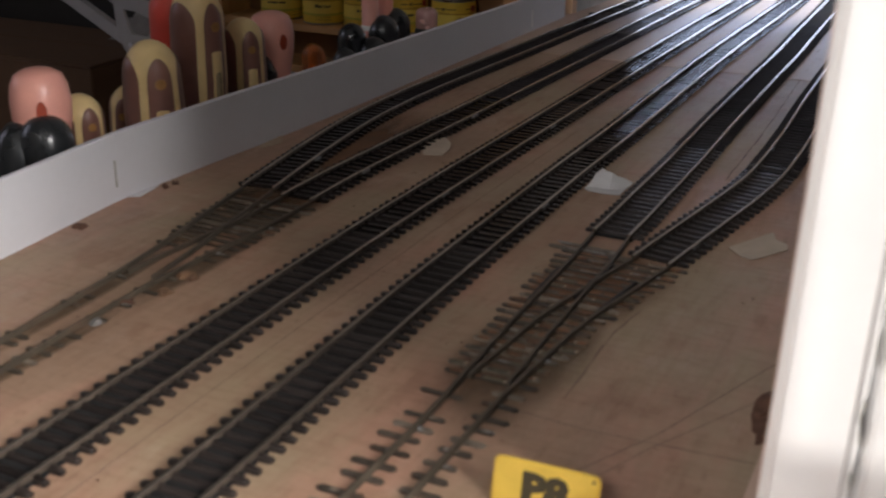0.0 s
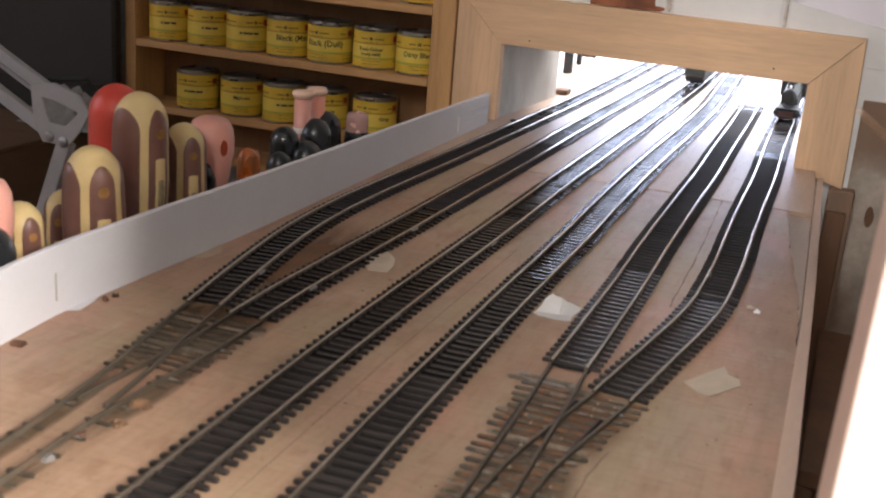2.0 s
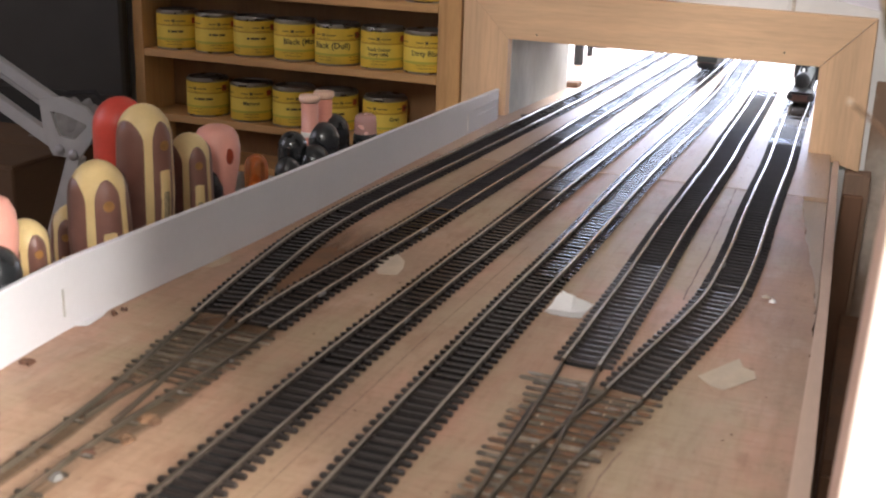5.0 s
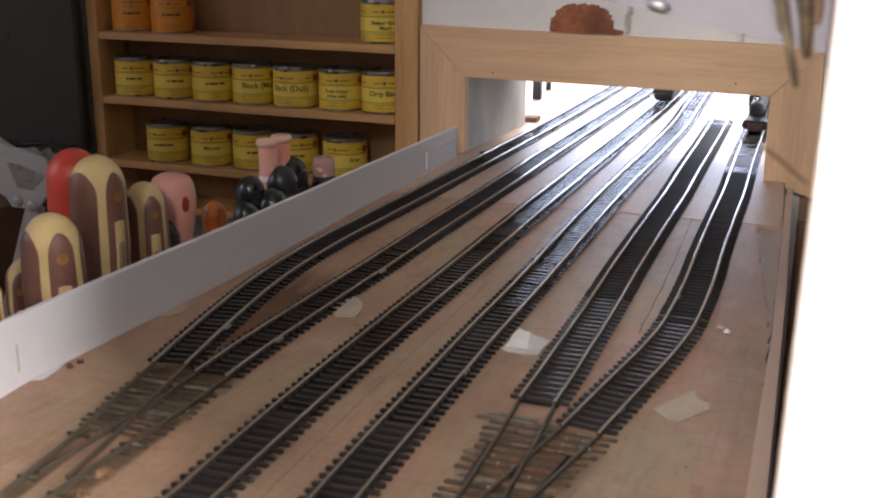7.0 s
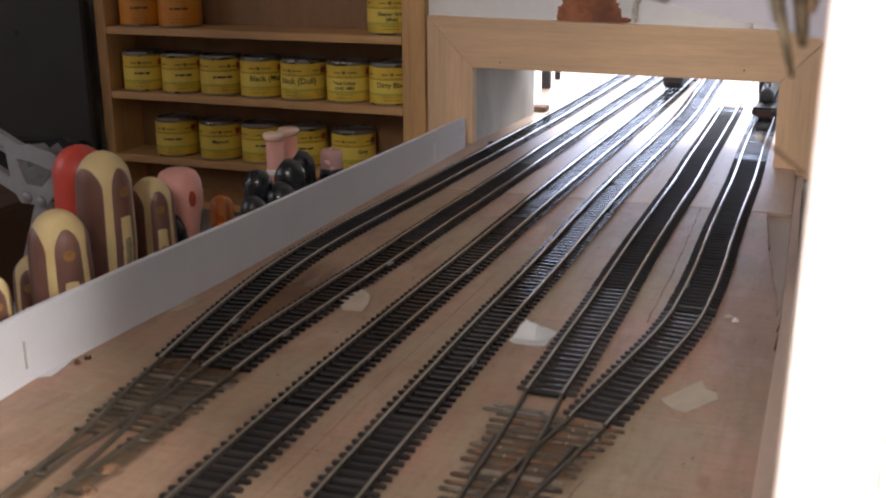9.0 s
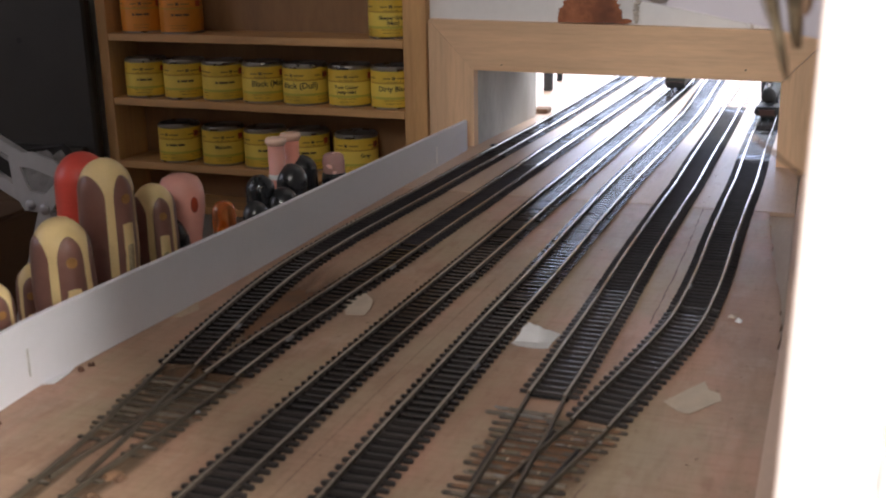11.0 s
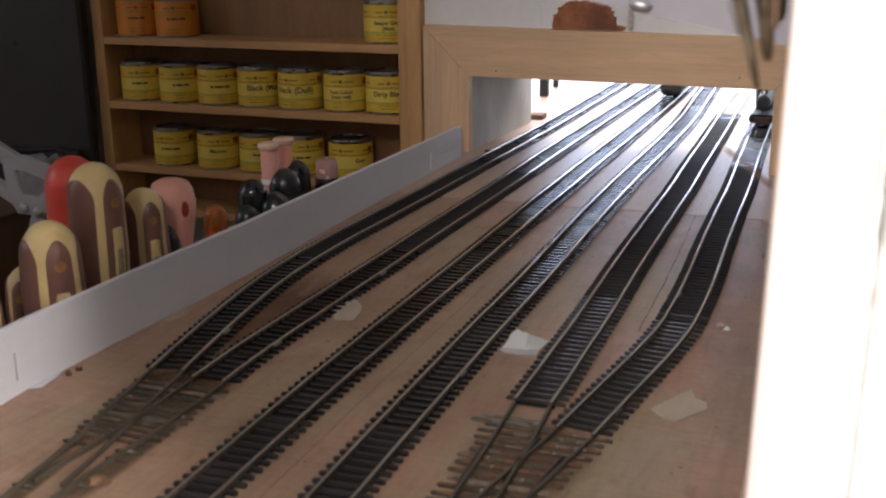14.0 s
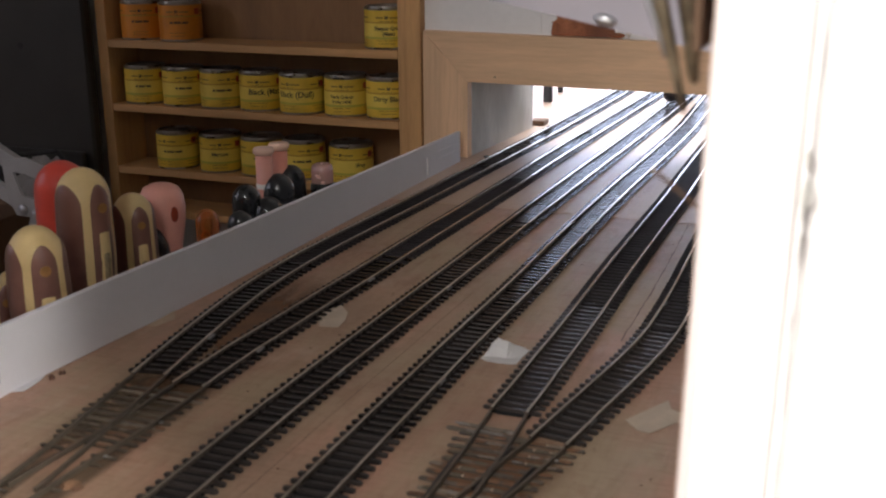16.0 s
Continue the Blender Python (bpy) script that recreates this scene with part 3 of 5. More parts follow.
part("joint_mark", box(-0.1763, -0.1752, 0.600, 0.6012, 0.004, 0.0195), PAPER, fascia, "pale vertical joint")
for z in (0.0195, 0.0125):
    part("ridge", prism([(-0.1752, 0.622), (-0.1732, 0.680), (-0.1745, 0.680), (-0.1765, 0.622)], z, z + 0.0016), WHITE_EDGE, fascia)

# ---- tracks ----
sl = bmesh.new()
# the top is slightly rounded across
CUT = [(-0.00145, 0.0), (-0.00140, 0.00145), (-0.0010, 0.00187), (0.0, 0.0019), (0.0010, 0.00187), (0.00140, 0.00145), (0.00145, 0.0)]
# the ends are rounded in plan
ends = [[sl.verts.new((x, y * w, z if z < 0.001 else z * h)) for y, z in CUT] for x, w, h in ((-0.0148, 0.66, 0.86), (-0.0141, 0.92, 0.97), (-0.0125, 1, 1), (0.0125, 1, 1), (0.0141, 0.92, 0.97), (0.0148, 0.66, 0.86))]
for ea, eb in zip(ends, ends[1:]):
    for k in range(6):
        sl.faces.new((ea[k + 1], ea[k], eb[k], eb[k + 1]))
sl.faces.new(ends[0])
sl.faces.new(ends[-1][::-1])
for side in (-1, 1):
    for a, b in ((0.0011, 0.0023), (-0.0023, -0.0011)):
        x = side * 0.00875
        box(x + a, x + b, -0.0009, 0.0009, 0.0019, 0.0025, 0, sl)
bmesh.ops.recalc_face_normals(sl, faces=sl.faces[:])
sl.normal_update()
SLEEPER_MESH = bpy.data.meshes.new("sleeper")
sl.to_mesh(SLEEPER_MESH)
sl.free()
SLEEPER_MESH.materials.append(SLEEPER)
MATT_MESH = SLEEPER_MESH.copy()
MATT_MESH.materials.clear()
MATT_MESH.materials.append(SLEEPER_MATT)
SATIN_MESH = SLEEPER_MESH.copy()
SATIN_MESH.materials.clear()
SATIN_MESH.materials.append(SLEEPER_SATIN)
PITCH = 0.0069


def track(knots, label, y0=None, y1=None, matt=(9.0, 9.0), dips=(), satin=-9.0):
    """A flexible track: near-black strip in the sleeper gaps, two rails and its sleepers along a smooth line; dips:
    stretches (y, y, degrees) whose sleepers lie tipped.
    """
    t = thing("railway_track", label, "track", "tracks on the board")
    line = course(knots)
    for side in (-0.00875, 0.00875):
        rail_part("rail", rail(line, side), RAIL, t)
    sl_line = [p for p in line if (y0 is None or p[1] >= y0 - 0.004) and (y1 is None or p[1] <= y1 + 0.004)]
    # near-black strip below the sleepers, visible in the gaps between them
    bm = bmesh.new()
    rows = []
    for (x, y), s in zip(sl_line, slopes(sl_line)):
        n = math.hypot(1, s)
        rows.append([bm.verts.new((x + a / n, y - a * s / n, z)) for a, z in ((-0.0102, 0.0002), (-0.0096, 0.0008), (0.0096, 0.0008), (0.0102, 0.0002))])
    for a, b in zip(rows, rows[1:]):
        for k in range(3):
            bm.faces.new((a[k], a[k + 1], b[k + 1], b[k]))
    part("underlay", bm, GAP_BLACK, t)
    xs, ys, ss = [p[0] for p in line], [p[1] for p in line], slopes(line)
    y = (y0 if y0 is not None else ys[0]) + PITCH / 2
    end = y1 if y1 is not None else ys[-1]
    sway, left_over = 0.0, 0
    while y < end:
        if left_over == 0:
            # the webs under the rails hold a few sleepers together
            sway, left_over = random.gauss(0, 0.9), random.randint(4, 9)
        left_over -= 1
        x, s = float(np.interp(y, ys, xs)), float(np.interp(y, ys, ss))
        u = y + random.gauss(0, 0.010)
        o = new("sleeper", MATT_MESH if matt[0] < u < matt[1] else SATIN_MESH if y < satin or matt[1] < u + random.gauss(0, 0.03) < matt[1] + 0.12 else SLEEPER_MESH)
        o.parent = t
        tip = sum(d for a, b, d in dips if a < y < b) + sway + random.gauss(0, 0.6)
        o.matrix_basis = pose(x + random.gauss(0, 0.0001), y, 0.0003, tip, 0, -math.degrees(math.atan(s)) + random.gauss(0, 0.35))
        y += PITCH / math.hypot(1, s)
    return t


def joiner(t, x, y, z=0.0027, turn=0):
    part("rail_joiner", box(-0.0010, 0.0010, -0.0035, 0.0035, 0, 0.0014, 0.0003, m=pose(x, y, z - 0.0006, 0, 0, turn)), SOLDER, t, "bright rail joiner")


T1 = [(-0.1380, 0.105), (-0.1455, 0.15), (-0.1528, 0.20), (-0.1585, 0.25), (-0.1605, 0.30), (-0.1597, 0.35), (-0.1555, 0.42), (-0.1490, 0.52),
      (-0.1425, 0.64), (-0.1365, 0.75), (-0.1310, 0.85), (-0.1275, 0.94), (-0.118, 1.25), (-0.100, 1.7)]
T2 = [(-0.1108, 0.10), (-0.1112, 0.15), (-0.1095, 0.20), (-0.1078, 0.25), (-0.1055, 0.30), (-0.1020, 0.40), (-0.0977, 0.50), (-0.0940, 0.60),
      (-0.0912, 0.70), (-0.0875, 0.80), (-0.0835, 0.90), (-0.070, 1.25), (-0.055, 1.7)]
T3 = [(-0.0505, -0.42), (-0.0515, -0.155), (-0.0525, -0.08), (-0.0536, 0.03), (-0.0539, 0.10), (-0.0532, 0.165), (-0.0522, 0.22), (-0.0508, 0.28),
      (-0.0495, 0.34), (-0.0485, 0.40), (-0.0465, 0.50), (-0.0440, 0.60), (-0.0425, 0.67), (-0.0385, 0.80), (-0.0350, 0.94), (-0.0330, 1.03), (-0.0310, 1.20), (-0.027, 1.7)]
T4 = [(0.0040, -0.42), (0.0026, -0.12), (0.0012, -0.03), (0.0000, 0.03), (-0.0003, 0.15), (0.0000, 0.22), (0.0010, 0.28), (0.0016, 0.345),
      (0.0014, 0.43), (0.0018, 0.535), (0.0036, 0.635), (0.0066, 0.735), (0.0095, 0.86), (0.0100, 0.95), (0.0075, 1.06), (0.0045, 1.17), (0.002, 1.3), (0.002, 1.7)]
T5 = [(0.0522, 0.126), (0.0529, 0.16), (0.0530, 0.195), (0.0534, 0.23), (0.0535, 0.268), (0.0531, 0.305), (0.0526, 0.37), (0.0528, 0.435),
      (0.0533, 0.515), (0.0540, 0.583), (0.0530, 0.69), (0.0525, 0.85), (0.0510, 0.995)]
T6 = [(0.0788, 0.100), (0.0845, 0.136), (0.0900, 0.17), (0.0963, 0.21), (0.1008, 0.248), (0.1026, 0.297), (0.1029, 0.341), (0.1014, 0.43),
      (0.1007, 0.517), (0.1006, 0.60), (0.0972, 0.76), (0.0955, 0.914), (0.094, 1.2), (0.094, 1.7)]
t1 = track(T1, "curved dark model track beside the white strip", 0.111, matt=(0.30, 0.66))
t2 = track(T2, "dark model track leaving the turnout", 0.105, matt=(0.34, 0.62))
t3 = track(T3, "dark model track with brown sleepers running through the tunnel", dips=((0.36, 0.46, -3.9), (0.46, 0.62, -2.3)), satin=0.075)
t4 = track(T4, "dark model track running straight through the tunnel", dips=((0.245, 0.36, -5.6), (0.36, 0.46, -3.8), (0.46, 0.60, -2.0)), satin=0.085)
t5 = track(T5, "short dark model track ending beyond the tunnel", 0.128, None, (0.292, 0.95), dips=((0.13, 0.20, -6.8), (0.20, 0.292, -5.4)), satin=0.31)
t6 = track(T6, "sharply curved dark model track with bright rails", 0.106, None, (0.27, 0.70), dips=((0.16, 0.265, -3.4),), satin=0.29)
for t, x, y, turn in ((t3, -0.0446, 0.142, 0), (t4, 0.0091, 0.150, 0), (t3, -0.0408, 0.295, 0), (t1, -0.1375, 0.166, 9), (t2, -0.1010, 0.158, 0), (t2, -0.0955, 0.295, -2), (t6, 0.0925, 0.129, -9), (t6, 0.0947, 0.31, 0)):
    joiner(t, x, y, turn=turn)


def clad_strip(l, r, w, h, m):
    """A flat strip with worn, rounded ends."""
    e = w * 0.35
    pts = [(l + e, -w / 2), (r - e, -w / 2), (r, -w * 0.15), (r, w * 0.15), (r - e, w / 2), (l + e, w / 2), (l, w * 0.15), (l, -w * 0.15)]
    bm = prism(pts, 0.0, h)
    bmesh.ops.transform(bm, matrix=m, verts=bm.verts[:])
    return bm


def turnout(label, left, right, toe, pale, y0, y1, seed, reach, keep, step, wide=(0.0023, 0.0030), stuff=TIE, rusty=0.75, bare=None):
    """A hand-built turnout: stock rails, blades, a crossing and soldered strips of copper-clad board."""
    t = thing("turnout", label, "turnout", "turnouts on the board")
    rng = random.Random(seed)
    a, b = course(left, 0.005), course(right, 0.005)
    rail_part("rail", rail(a, -0.00875, 0.0009), RAIL_DULL, t, RAIL_DULL)
    rail_part("rail", rail(b, 0.00875, 0.0009), RAIL_DULL, t, RAIL_DULL)
    rail_part("blade", rail([p for p in a if p[1] > toe], 0.00875, 0.0009), RAIL_DULL, t, RAIL_DULL)
    rail_part("blade", rail([p for p in b if p[1] > toe], -0.00875, 0.0009), RAIL_DULL, t, RAIL_DULL)
    ya, yb = np.array(a), np.array(b)
    y = y0
    while y < y1:
        xa, xb = float(np.interp(y, ya[:, 1], ya[:, 0])) - 0.00875, float(np.interp(y, yb[:, 1], yb[:, 0])) + 0.00875
        near = y < (toe if bare is None else bare)
        w = rng.uniform(*wide)
        l, r = xa - reach[0] * rng.uniform(0.75, 1.15), xb + reach[1] * rng.uniform(0.7, 1.2)
        cuts = [(l, r)]
        if near:
            # towards the toe the strips are cut through between the rails, and some halves are gone
            cuts = [c for c in ((l, xa + rng.uniform(0.004, 0.0065)), (xb - rng.uniform(0.004, 0.0065), r)) if rng.random() < keep]
        for l, r in cuts:
            m = pose((l + r) / 2, y + rng.uniform(-0.0006, 0.0006), 0.0001, 0, 0, rng.gauss(0, 1.6))
            tie = part("tie", clad_strip((l - r) / 2, (r - l) / 2, w, 0.0009, Matrix()), TIE_PALE if rng.random() < pale else stuff, t)
            tie.matrix_basis = m
            half = (r - l) / 2
            if not near:
                # the copper between the sawn gaps has tarnished differently
                g = -half + rng.uniform(0.0, 0.004)
                while g < half - 0.004:
                    e = min(half, g + rng.uniform(0.0045, 0.0095))
                    look_of = rng.random()
                    if look_of < rusty:
                        part("tarnish", clad_strip(g, e, w * 0.97, 0.00007, pose(0, 0, 0.0009)), TIE_RUST if look_of < rusty * 0.5 else TIE_OLIVE if look_of < rusty * 0.8 else TIE_PALE, tie, "stained copper")
                    if e < half and rng.random() < rusty * 0.45:
                        part("gap", prism([(e, -w * 0.45), (e + 0.0009, -w * 0.45), (e + 0.0009, w * 0.45), (e, w * 0.45)], 0.00091, 0.00099), TIE_GAP, tie, "pale sawn gap")
                    g = e + 0.0009
            if rng.random() < 0.30:
                g = rng.uniform(-0.7, 0.5) * half
                part("scrape", prism([(g, -w * 0.3), (g + 0.003, -w * 0.4), (g + 0.0055, w * 0.1), (g + 0.001, w * 0.35)], 0.00098, 0.00105), SOLDER if rng.random() < 0.5 else TIE_PALE, tie, "scraped metal")
            for x in (xa, xb):
                if l < x < r and rng.random() < 0.14:
                    part("solder_joint", lathe([(0.0014, 0), (0.0011, 0.0004), (0.0005, 0.0007), (0, 0.0008)], 8, m=pose(x - (l + r) / 2 + rng.choice((-1, 1)) * 0.0012, 0, 0.0009)), SOLDER, tie)
        y += rng.uniform(*step) * (1.25 if near else 1.0)
    return t


right_turnout = turnout("hand-built turnout with rusty copper-clad sleepers",
        [(0.0550, -0.30), (0.0566, -0.12), (0.0572, -0.056), (0.0555, -0.012), (0.0546, 0.03), (0.0543, 0.06), (0.0534, 0.10), (0.0522, 0.126)],
        [(0.0550, -0.30), (0.0566, -0.12), (0.0572, -0.08), (0.0583, -0.04), (0.0605, -0.012), (0.0645, 0.03), (0.0708, 0.062), (0.0788, 0.100)], -0.035, 0.10, -0.29, 0.1025, 4, (0.0100, 0.0075), 0.92, (0.0062, 0.0074))
turnout("hand-built turnout with grey-brown soldered sleepers",
        [(-0.1090, -0.30), (-0.1130, -0.10), (-0.1155, -0.056), (-0.1190, -0.018), (-0.1235, 0.018), (-0.1308, 0.061), (-0.1380, 0.105)],
        [(-0.1090, -0.30), (-0.1130, -0.10), (-0.1150, -0.056), (-0.1155, -0.02), (-0.1135, 0.02), (-0.1106, 0.057), (-0.1105, 0.10)], -0.018, 0.12, -0.29, 0.099, 9, (0.0060, 0.0065), 0.5, (0.0058, 0.0068), (0.0018, 0.0026), TIE_GREY, 0.14, 0.030)

# blackened check rails and wing rails
for pts in (((0.0446, 0.036), (0.0440, 0.056), (0.0437, 0.076)), ((0.0602, 0.050), (0.0622, 0.070), (0.0645, 0.090)), ((0.0738, 0.036), (0.0764, 0.056), (0.0792, 0.076))):
    part("check_rail", rail(course(list(pts), 0.005), 0.0, 0.0007), RAIL_BLACK, right_turnout, "blackened check rail")
for k, (l, rr_, y, a) in enumerate(((0.0325, 0.0600, 0.1120, -3), (0.0285, 0.0700, 0.1055, -2))):
    part("tie", clad_strip(l, rr_, 0.0030, 0.0009, pose(0, y, 0.0001) @ Matrix.Rotation(radians(a), 4, "Z")), TIE_PALE, right_turnout)
for x, y in ((0.0345, 0.1095), (0.0480, 0.1045), (0.0530, 0.1040)):
    part("solder_run", clad_strip(-0.0035, 0.0035, 0.0016, 0.0003, pose(x, y, 0.0011, 0, 0, -3)), SOLDER, right_turnout, "bright run of solder")

# ---- the frame round the opening ----
frame_round = thing("tunnel_frame", "mitred softwood frame round the low wall opening", "frame", m=WALL_AT)
FL, FR, FT, FT_R = -0.1915, 0.193, 0.1256, 0.1213


def upright_plate(points, y0, y1, bevel=0.0007):
    """A plate in the wall's plane, of an outline in x and z given anticlockwise as seen from the front."""
    bm = bmesh.new()
    a, b = [bm.verts.new((x, y0, z)) for x, z in points], [bm.verts.new((x, y1, z)) for x, z in points]
    bm.faces.new(a)
    bm.faces.new(b[::-1])
    for k in range(len(points)):
        j = (k + 1) % len(points)
        bm.faces.new((a[k], b[k], b[j], a[j]))
    if bevel:
        bmesh.ops.bevel(bm, geom=bm.edges[:], offset=bevel, segments=1, affect="EDGES")
    return bm


part("lintel", upright_plate([(FL, FT), (OPEN_L, OPEN_TOP), (OPEN_R, OPEN_TOP), (FR, FT_R)], 0.0, 0.0115, 0.0003), WOOD, frame_round)
part("jamb", upright_plate([(FL, FT - 0.0006), (FL, 0.0008), (OPEN_L, 0.0008), (OPEN_L, OPEN_TOP - 0.0006)], 0.0003, 0.0115, 0.0003), WOOD_UP, frame_round)
part("jamb", upright_plate([(FR, FT_R - 0.0006), (OPEN_R, OPEN_TOP - 0.0006), (OPEN_R, -0.0005), (FR + 0.002, -0.0125)], 0.0003, 0.0115, 0.0003), WOOD_UP, frame_round)
# black discs stand in for two small shaded nail holes
for x, z in ((-0.1136, 0.0832), (0.1194, 0.0866)):
    part("nail", lathe([(0.0008, -0.0004), (0.0008, 0.00025), (0, 0.0003)], 8, m=pose(x, 0, z, 90, 0, 0)), BLACK, frame_round, "dark nail hole")
reveal = thing("opening_lining", "grey board lining the side of the opening", "lining", m=WALL_AT)
part("side_lining", box(OPEN_L - 0.0035, OPEN_L, 0.0121, 0.19, 0.0008, OPEN_TOP), REVEAL, reveal)
part("side_lining", box(OPEN_R, OPEN_R + 0.0035, 0.0121, 0.17, 0.0008, OPEN_TOP), REVEAL, reveal)
part("top_lining", box(OPEN_L, OPEN_R, 0.0121, 0.17, OPEN_TOP, OPEN_TOP + 0.0035), REVEAL, reveal)

# ---- the door post beside the camera ----
post = thing("door_post", "white gloss painted door post, chipped along a joint", "post")
# it leans a little out of plumb
post.matrix_world = pose(0.168, -0.10, 0.09) @ pose(0, 0, 0, 0, 1.3, 0) @ pose(-0.168, 0.10, -0.09)
# thin strip that carries the painted shade of the post's inner side
part("bare_edge", box(0.1677, 0.1680, -0.1255, -0.061, -1.0, 2.197), SIDE_BOUNCE, post, "inner edge with peach bounced shade in its colour")
part("post_board", box(0.1680, 0.1888, -0.128, -0.060, -1.0, 2.198, 0.0030, seg=3), GLOSS_WHITE, post)
part("joint_filler", box(0.1889, 0.1903, -0.1235, -0.073, -1.0, 2.197), GLOSS_WHITE, post)
rng = random.Random(12)
for k in range(16):
    z, w, h = rng.uniform(0.03, 0.34), rng.uniform(0.0003, 0.0008), rng.uniform(0.0015, 0.006)
    x = 0.1881 + rng.uniform(-0.0005, 0.0004)
    n = [(x + w * rng.uniform(0.6, 1.2) * math.cos(a), z + h * rng.uniform(0.6, 1.2) * math.sin(a)) for a in np.linspace(0, 2 * math.pi, 8)[:-1]]
    bm = bmesh.new()
    lo, hi = [bm.verts.new((p, -0.1270, q)) for p, q in n], [bm.verts.new((p, -0.1281, q)) for p, q in n]
    bm.faces.new(hi)
    for i in range(7):
        j = (i + 1) % 7
        bm.faces.new((lo[i], lo[j], hi[j], hi[i]))
    part("paint_chip", bm, REVEAL, post, "grey chip in the paint")
bm = bmesh.new()
edge_l, edge_r = [], []
for k in range(90):
    z, x = 0.0 + 0.40 * k / 89, 0.1882 + rng.uniform(-0.0003, 0.0003)
    edge_l.append(bm.verts.new((x - rng.uniform(0.00005, 0.0003), -0.12815, z)))
    edge_r.append(bm.verts.new((x + rng.uniform(0.00005, 0.0003), -0.12815, z)))
for k in range(89):
    bm.faces.new((edge_l[k], edge_r[k], edge_r[k + 1], edge_l[k + 1]))
bmesh.ops.solidify(bm, geom=bm.faces[:], thickness=0.0004)
part("ragged_joint", bm, REVEAL, post, "ragged paint line along the joint")
part("stop_board", box(0.1904, 0.245, -0.1275, -0.072, -1.0, 2.198, 0.0012), GLOSS_WHITE, post)
# unseen baffle added to keep the side window's lamp off the post
part("architrave", box(0.2460, 0.300, -0.178, -0.1312, -1.0, 2.198, 0.004, seg=2), GLOSS_WHITE, post)
part("outer_board", box(0.2455, 0.80, -0.131, -0.072, -1.0, 2.198, 0.002), GLOSS_WHITE, post)

# ---- the wall round the frame ----
def ragged(cx, cz, rx, rz, y0, y1, seed, n=22):
    """A plate with a ragged outline in the wall's plane."""
    rng = random.Random(seed)
    pts = []
    for k in range(n):
        a = 2 * math.pi * k / n
        r = 1 + rng.uniform(-0.045, 0.045)
        x, z = cx + rx * r * math.cos(a), cz + rz * r * math.sin(a)
        pts.append((x, z))
    bm = bmesh.new()
    a, b = [bm.verts.new((x, y0 + rng.uniform(0, 0.0008), z)) for x, z in pts], [bm.verts.new((x, y1, z)) for x, z in pts]
    mid = [bm.verts.new((cx + (x - cx) * rng.uniform(0.5, 0.62), y0 + rng.uniform(-0.0005, 0.0005), cz + (z - cz) * 0.55)) for x, z in pts]
    hub = bm.verts.new((cx, y0 - 0.0004, cz))
    for k in range(n):
        j = (k + 1) % n
        bm.faces.new((a[k], a[j], mid[j], mid[k]))
        bm.faces.new((mid[k], mid[j], hub))
        bm.faces.new((a[j], a[k], b[k], b[j]))
    return bm


for row in range(5):
    z0 = 0.0955 + 0.075 * row
    xs = (-0.1945, -0.0625, 0.0205, 0.1245, 0.3480, 0.5700) if row % 2 == 0 else (-0.1945, -0.090, 0.1275, 0.3450, 0.5700)
    for k, (x0, x1) in enumerate(zip(xs, xs[1:])):
        gap = 0.0085 if row == 0 else 0.0035
        part("brick", box(x0, x1 - gap, 0.0112, 0.0118, z0, z0 + 0.0705, 0.0005), WALL, wall_north)


def broken(cx, z0, rx, rz, seed, n=46):
    """The face of a brick whose paint has flaked off, domed and jagged, with a flat foot."""
    rng = random.Random(seed)
    bm = bmesh.new()
    rim = []
    for k in range(n + 1):
        a = math.pi * k / n
        c, q = math.cos(a), math.sin(a)
        j = 1 + rng.uniform(-0.05, 0.05)
        rim.append((cx + rx * j * math.copysign(abs(c) ** 0.85, c) * (1.0 if c > 0 else 1.02), z0 + rz * j * q ** (0.62 if c > 0 else 0.85)))
    front = [bm.verts.new((x, 0.0090 + rng.uniform(0, 0.0006), z)) for x, z in rim]
    back = [bm.verts.new((x, 0.0118, z)) for x, z in rim]
    mid = [bm.verts.new((cx + (x - cx) * 0.6, 0.0081 + rng.uniform(-0.0002, 0.0002), z0 + (z - z0) * 0.6)) for x, z in rim]
    hub = bm.verts.new((cx, 0.0080, z0))
    for k in range(n):
        bm.faces.new((front[k], front[k + 1], mid[k + 1], mid[k]))
        bm.faces.new((mid[k], mid[k + 1], hub))
        bm.faces.new((front[k + 1], front[k], back[k], back[k + 1]))
    return bm


part("broken_brick", broken(-0.0285, 0.1245, 0.0310, 0.0268, 3), BRICK, wall_north, "broken red brick with its paint gone")
part("crumbling_mortar", ragged(0.0040, 0.1265, 0.008, 0.0024, 0.0085, 0.0118, 8, 16), BRICK, wall_north)
rng = random.Random(15)
for k in range(26):
    z = 0.126 + 0.030 * k / 26
    part("crumbling_mortar", ragged(0.0140 + 0.0035 * (z - 0.126) / 0.03 + rng.uniform(-0.0022, 0.0022), z, rng.uniform(0.0010, 0.0026), rng.uniform(0.0008, 0.0018), rng.uniform(0.0085, 0.0105), 0.0118, 50 + k, 9), MORTAR, wall_north)
for k in range(5):
    part("crumbling_mortar", ragged(0.036 + 0.004 * k + rng.uniform(-0.002, 0.002), 0.1545 + rng.uniform(-0.001, 0.002), 0.0024, 0.0012, 0.0090, 0.0118, 90 + k, 9), MORTAR, wall_north)
part("mortar_joint", box(0.1196, 0.1225, 0.0080, 0.0118, 0.122, 0.1560, 0.0008), MORTAR, wall_north)
part("bare_plaster", box(0.199, 0.62, 0.0085, 0.0118, -0.60, 0.068, 0.001), PLASTER, wall_north, "bare stained plaster")
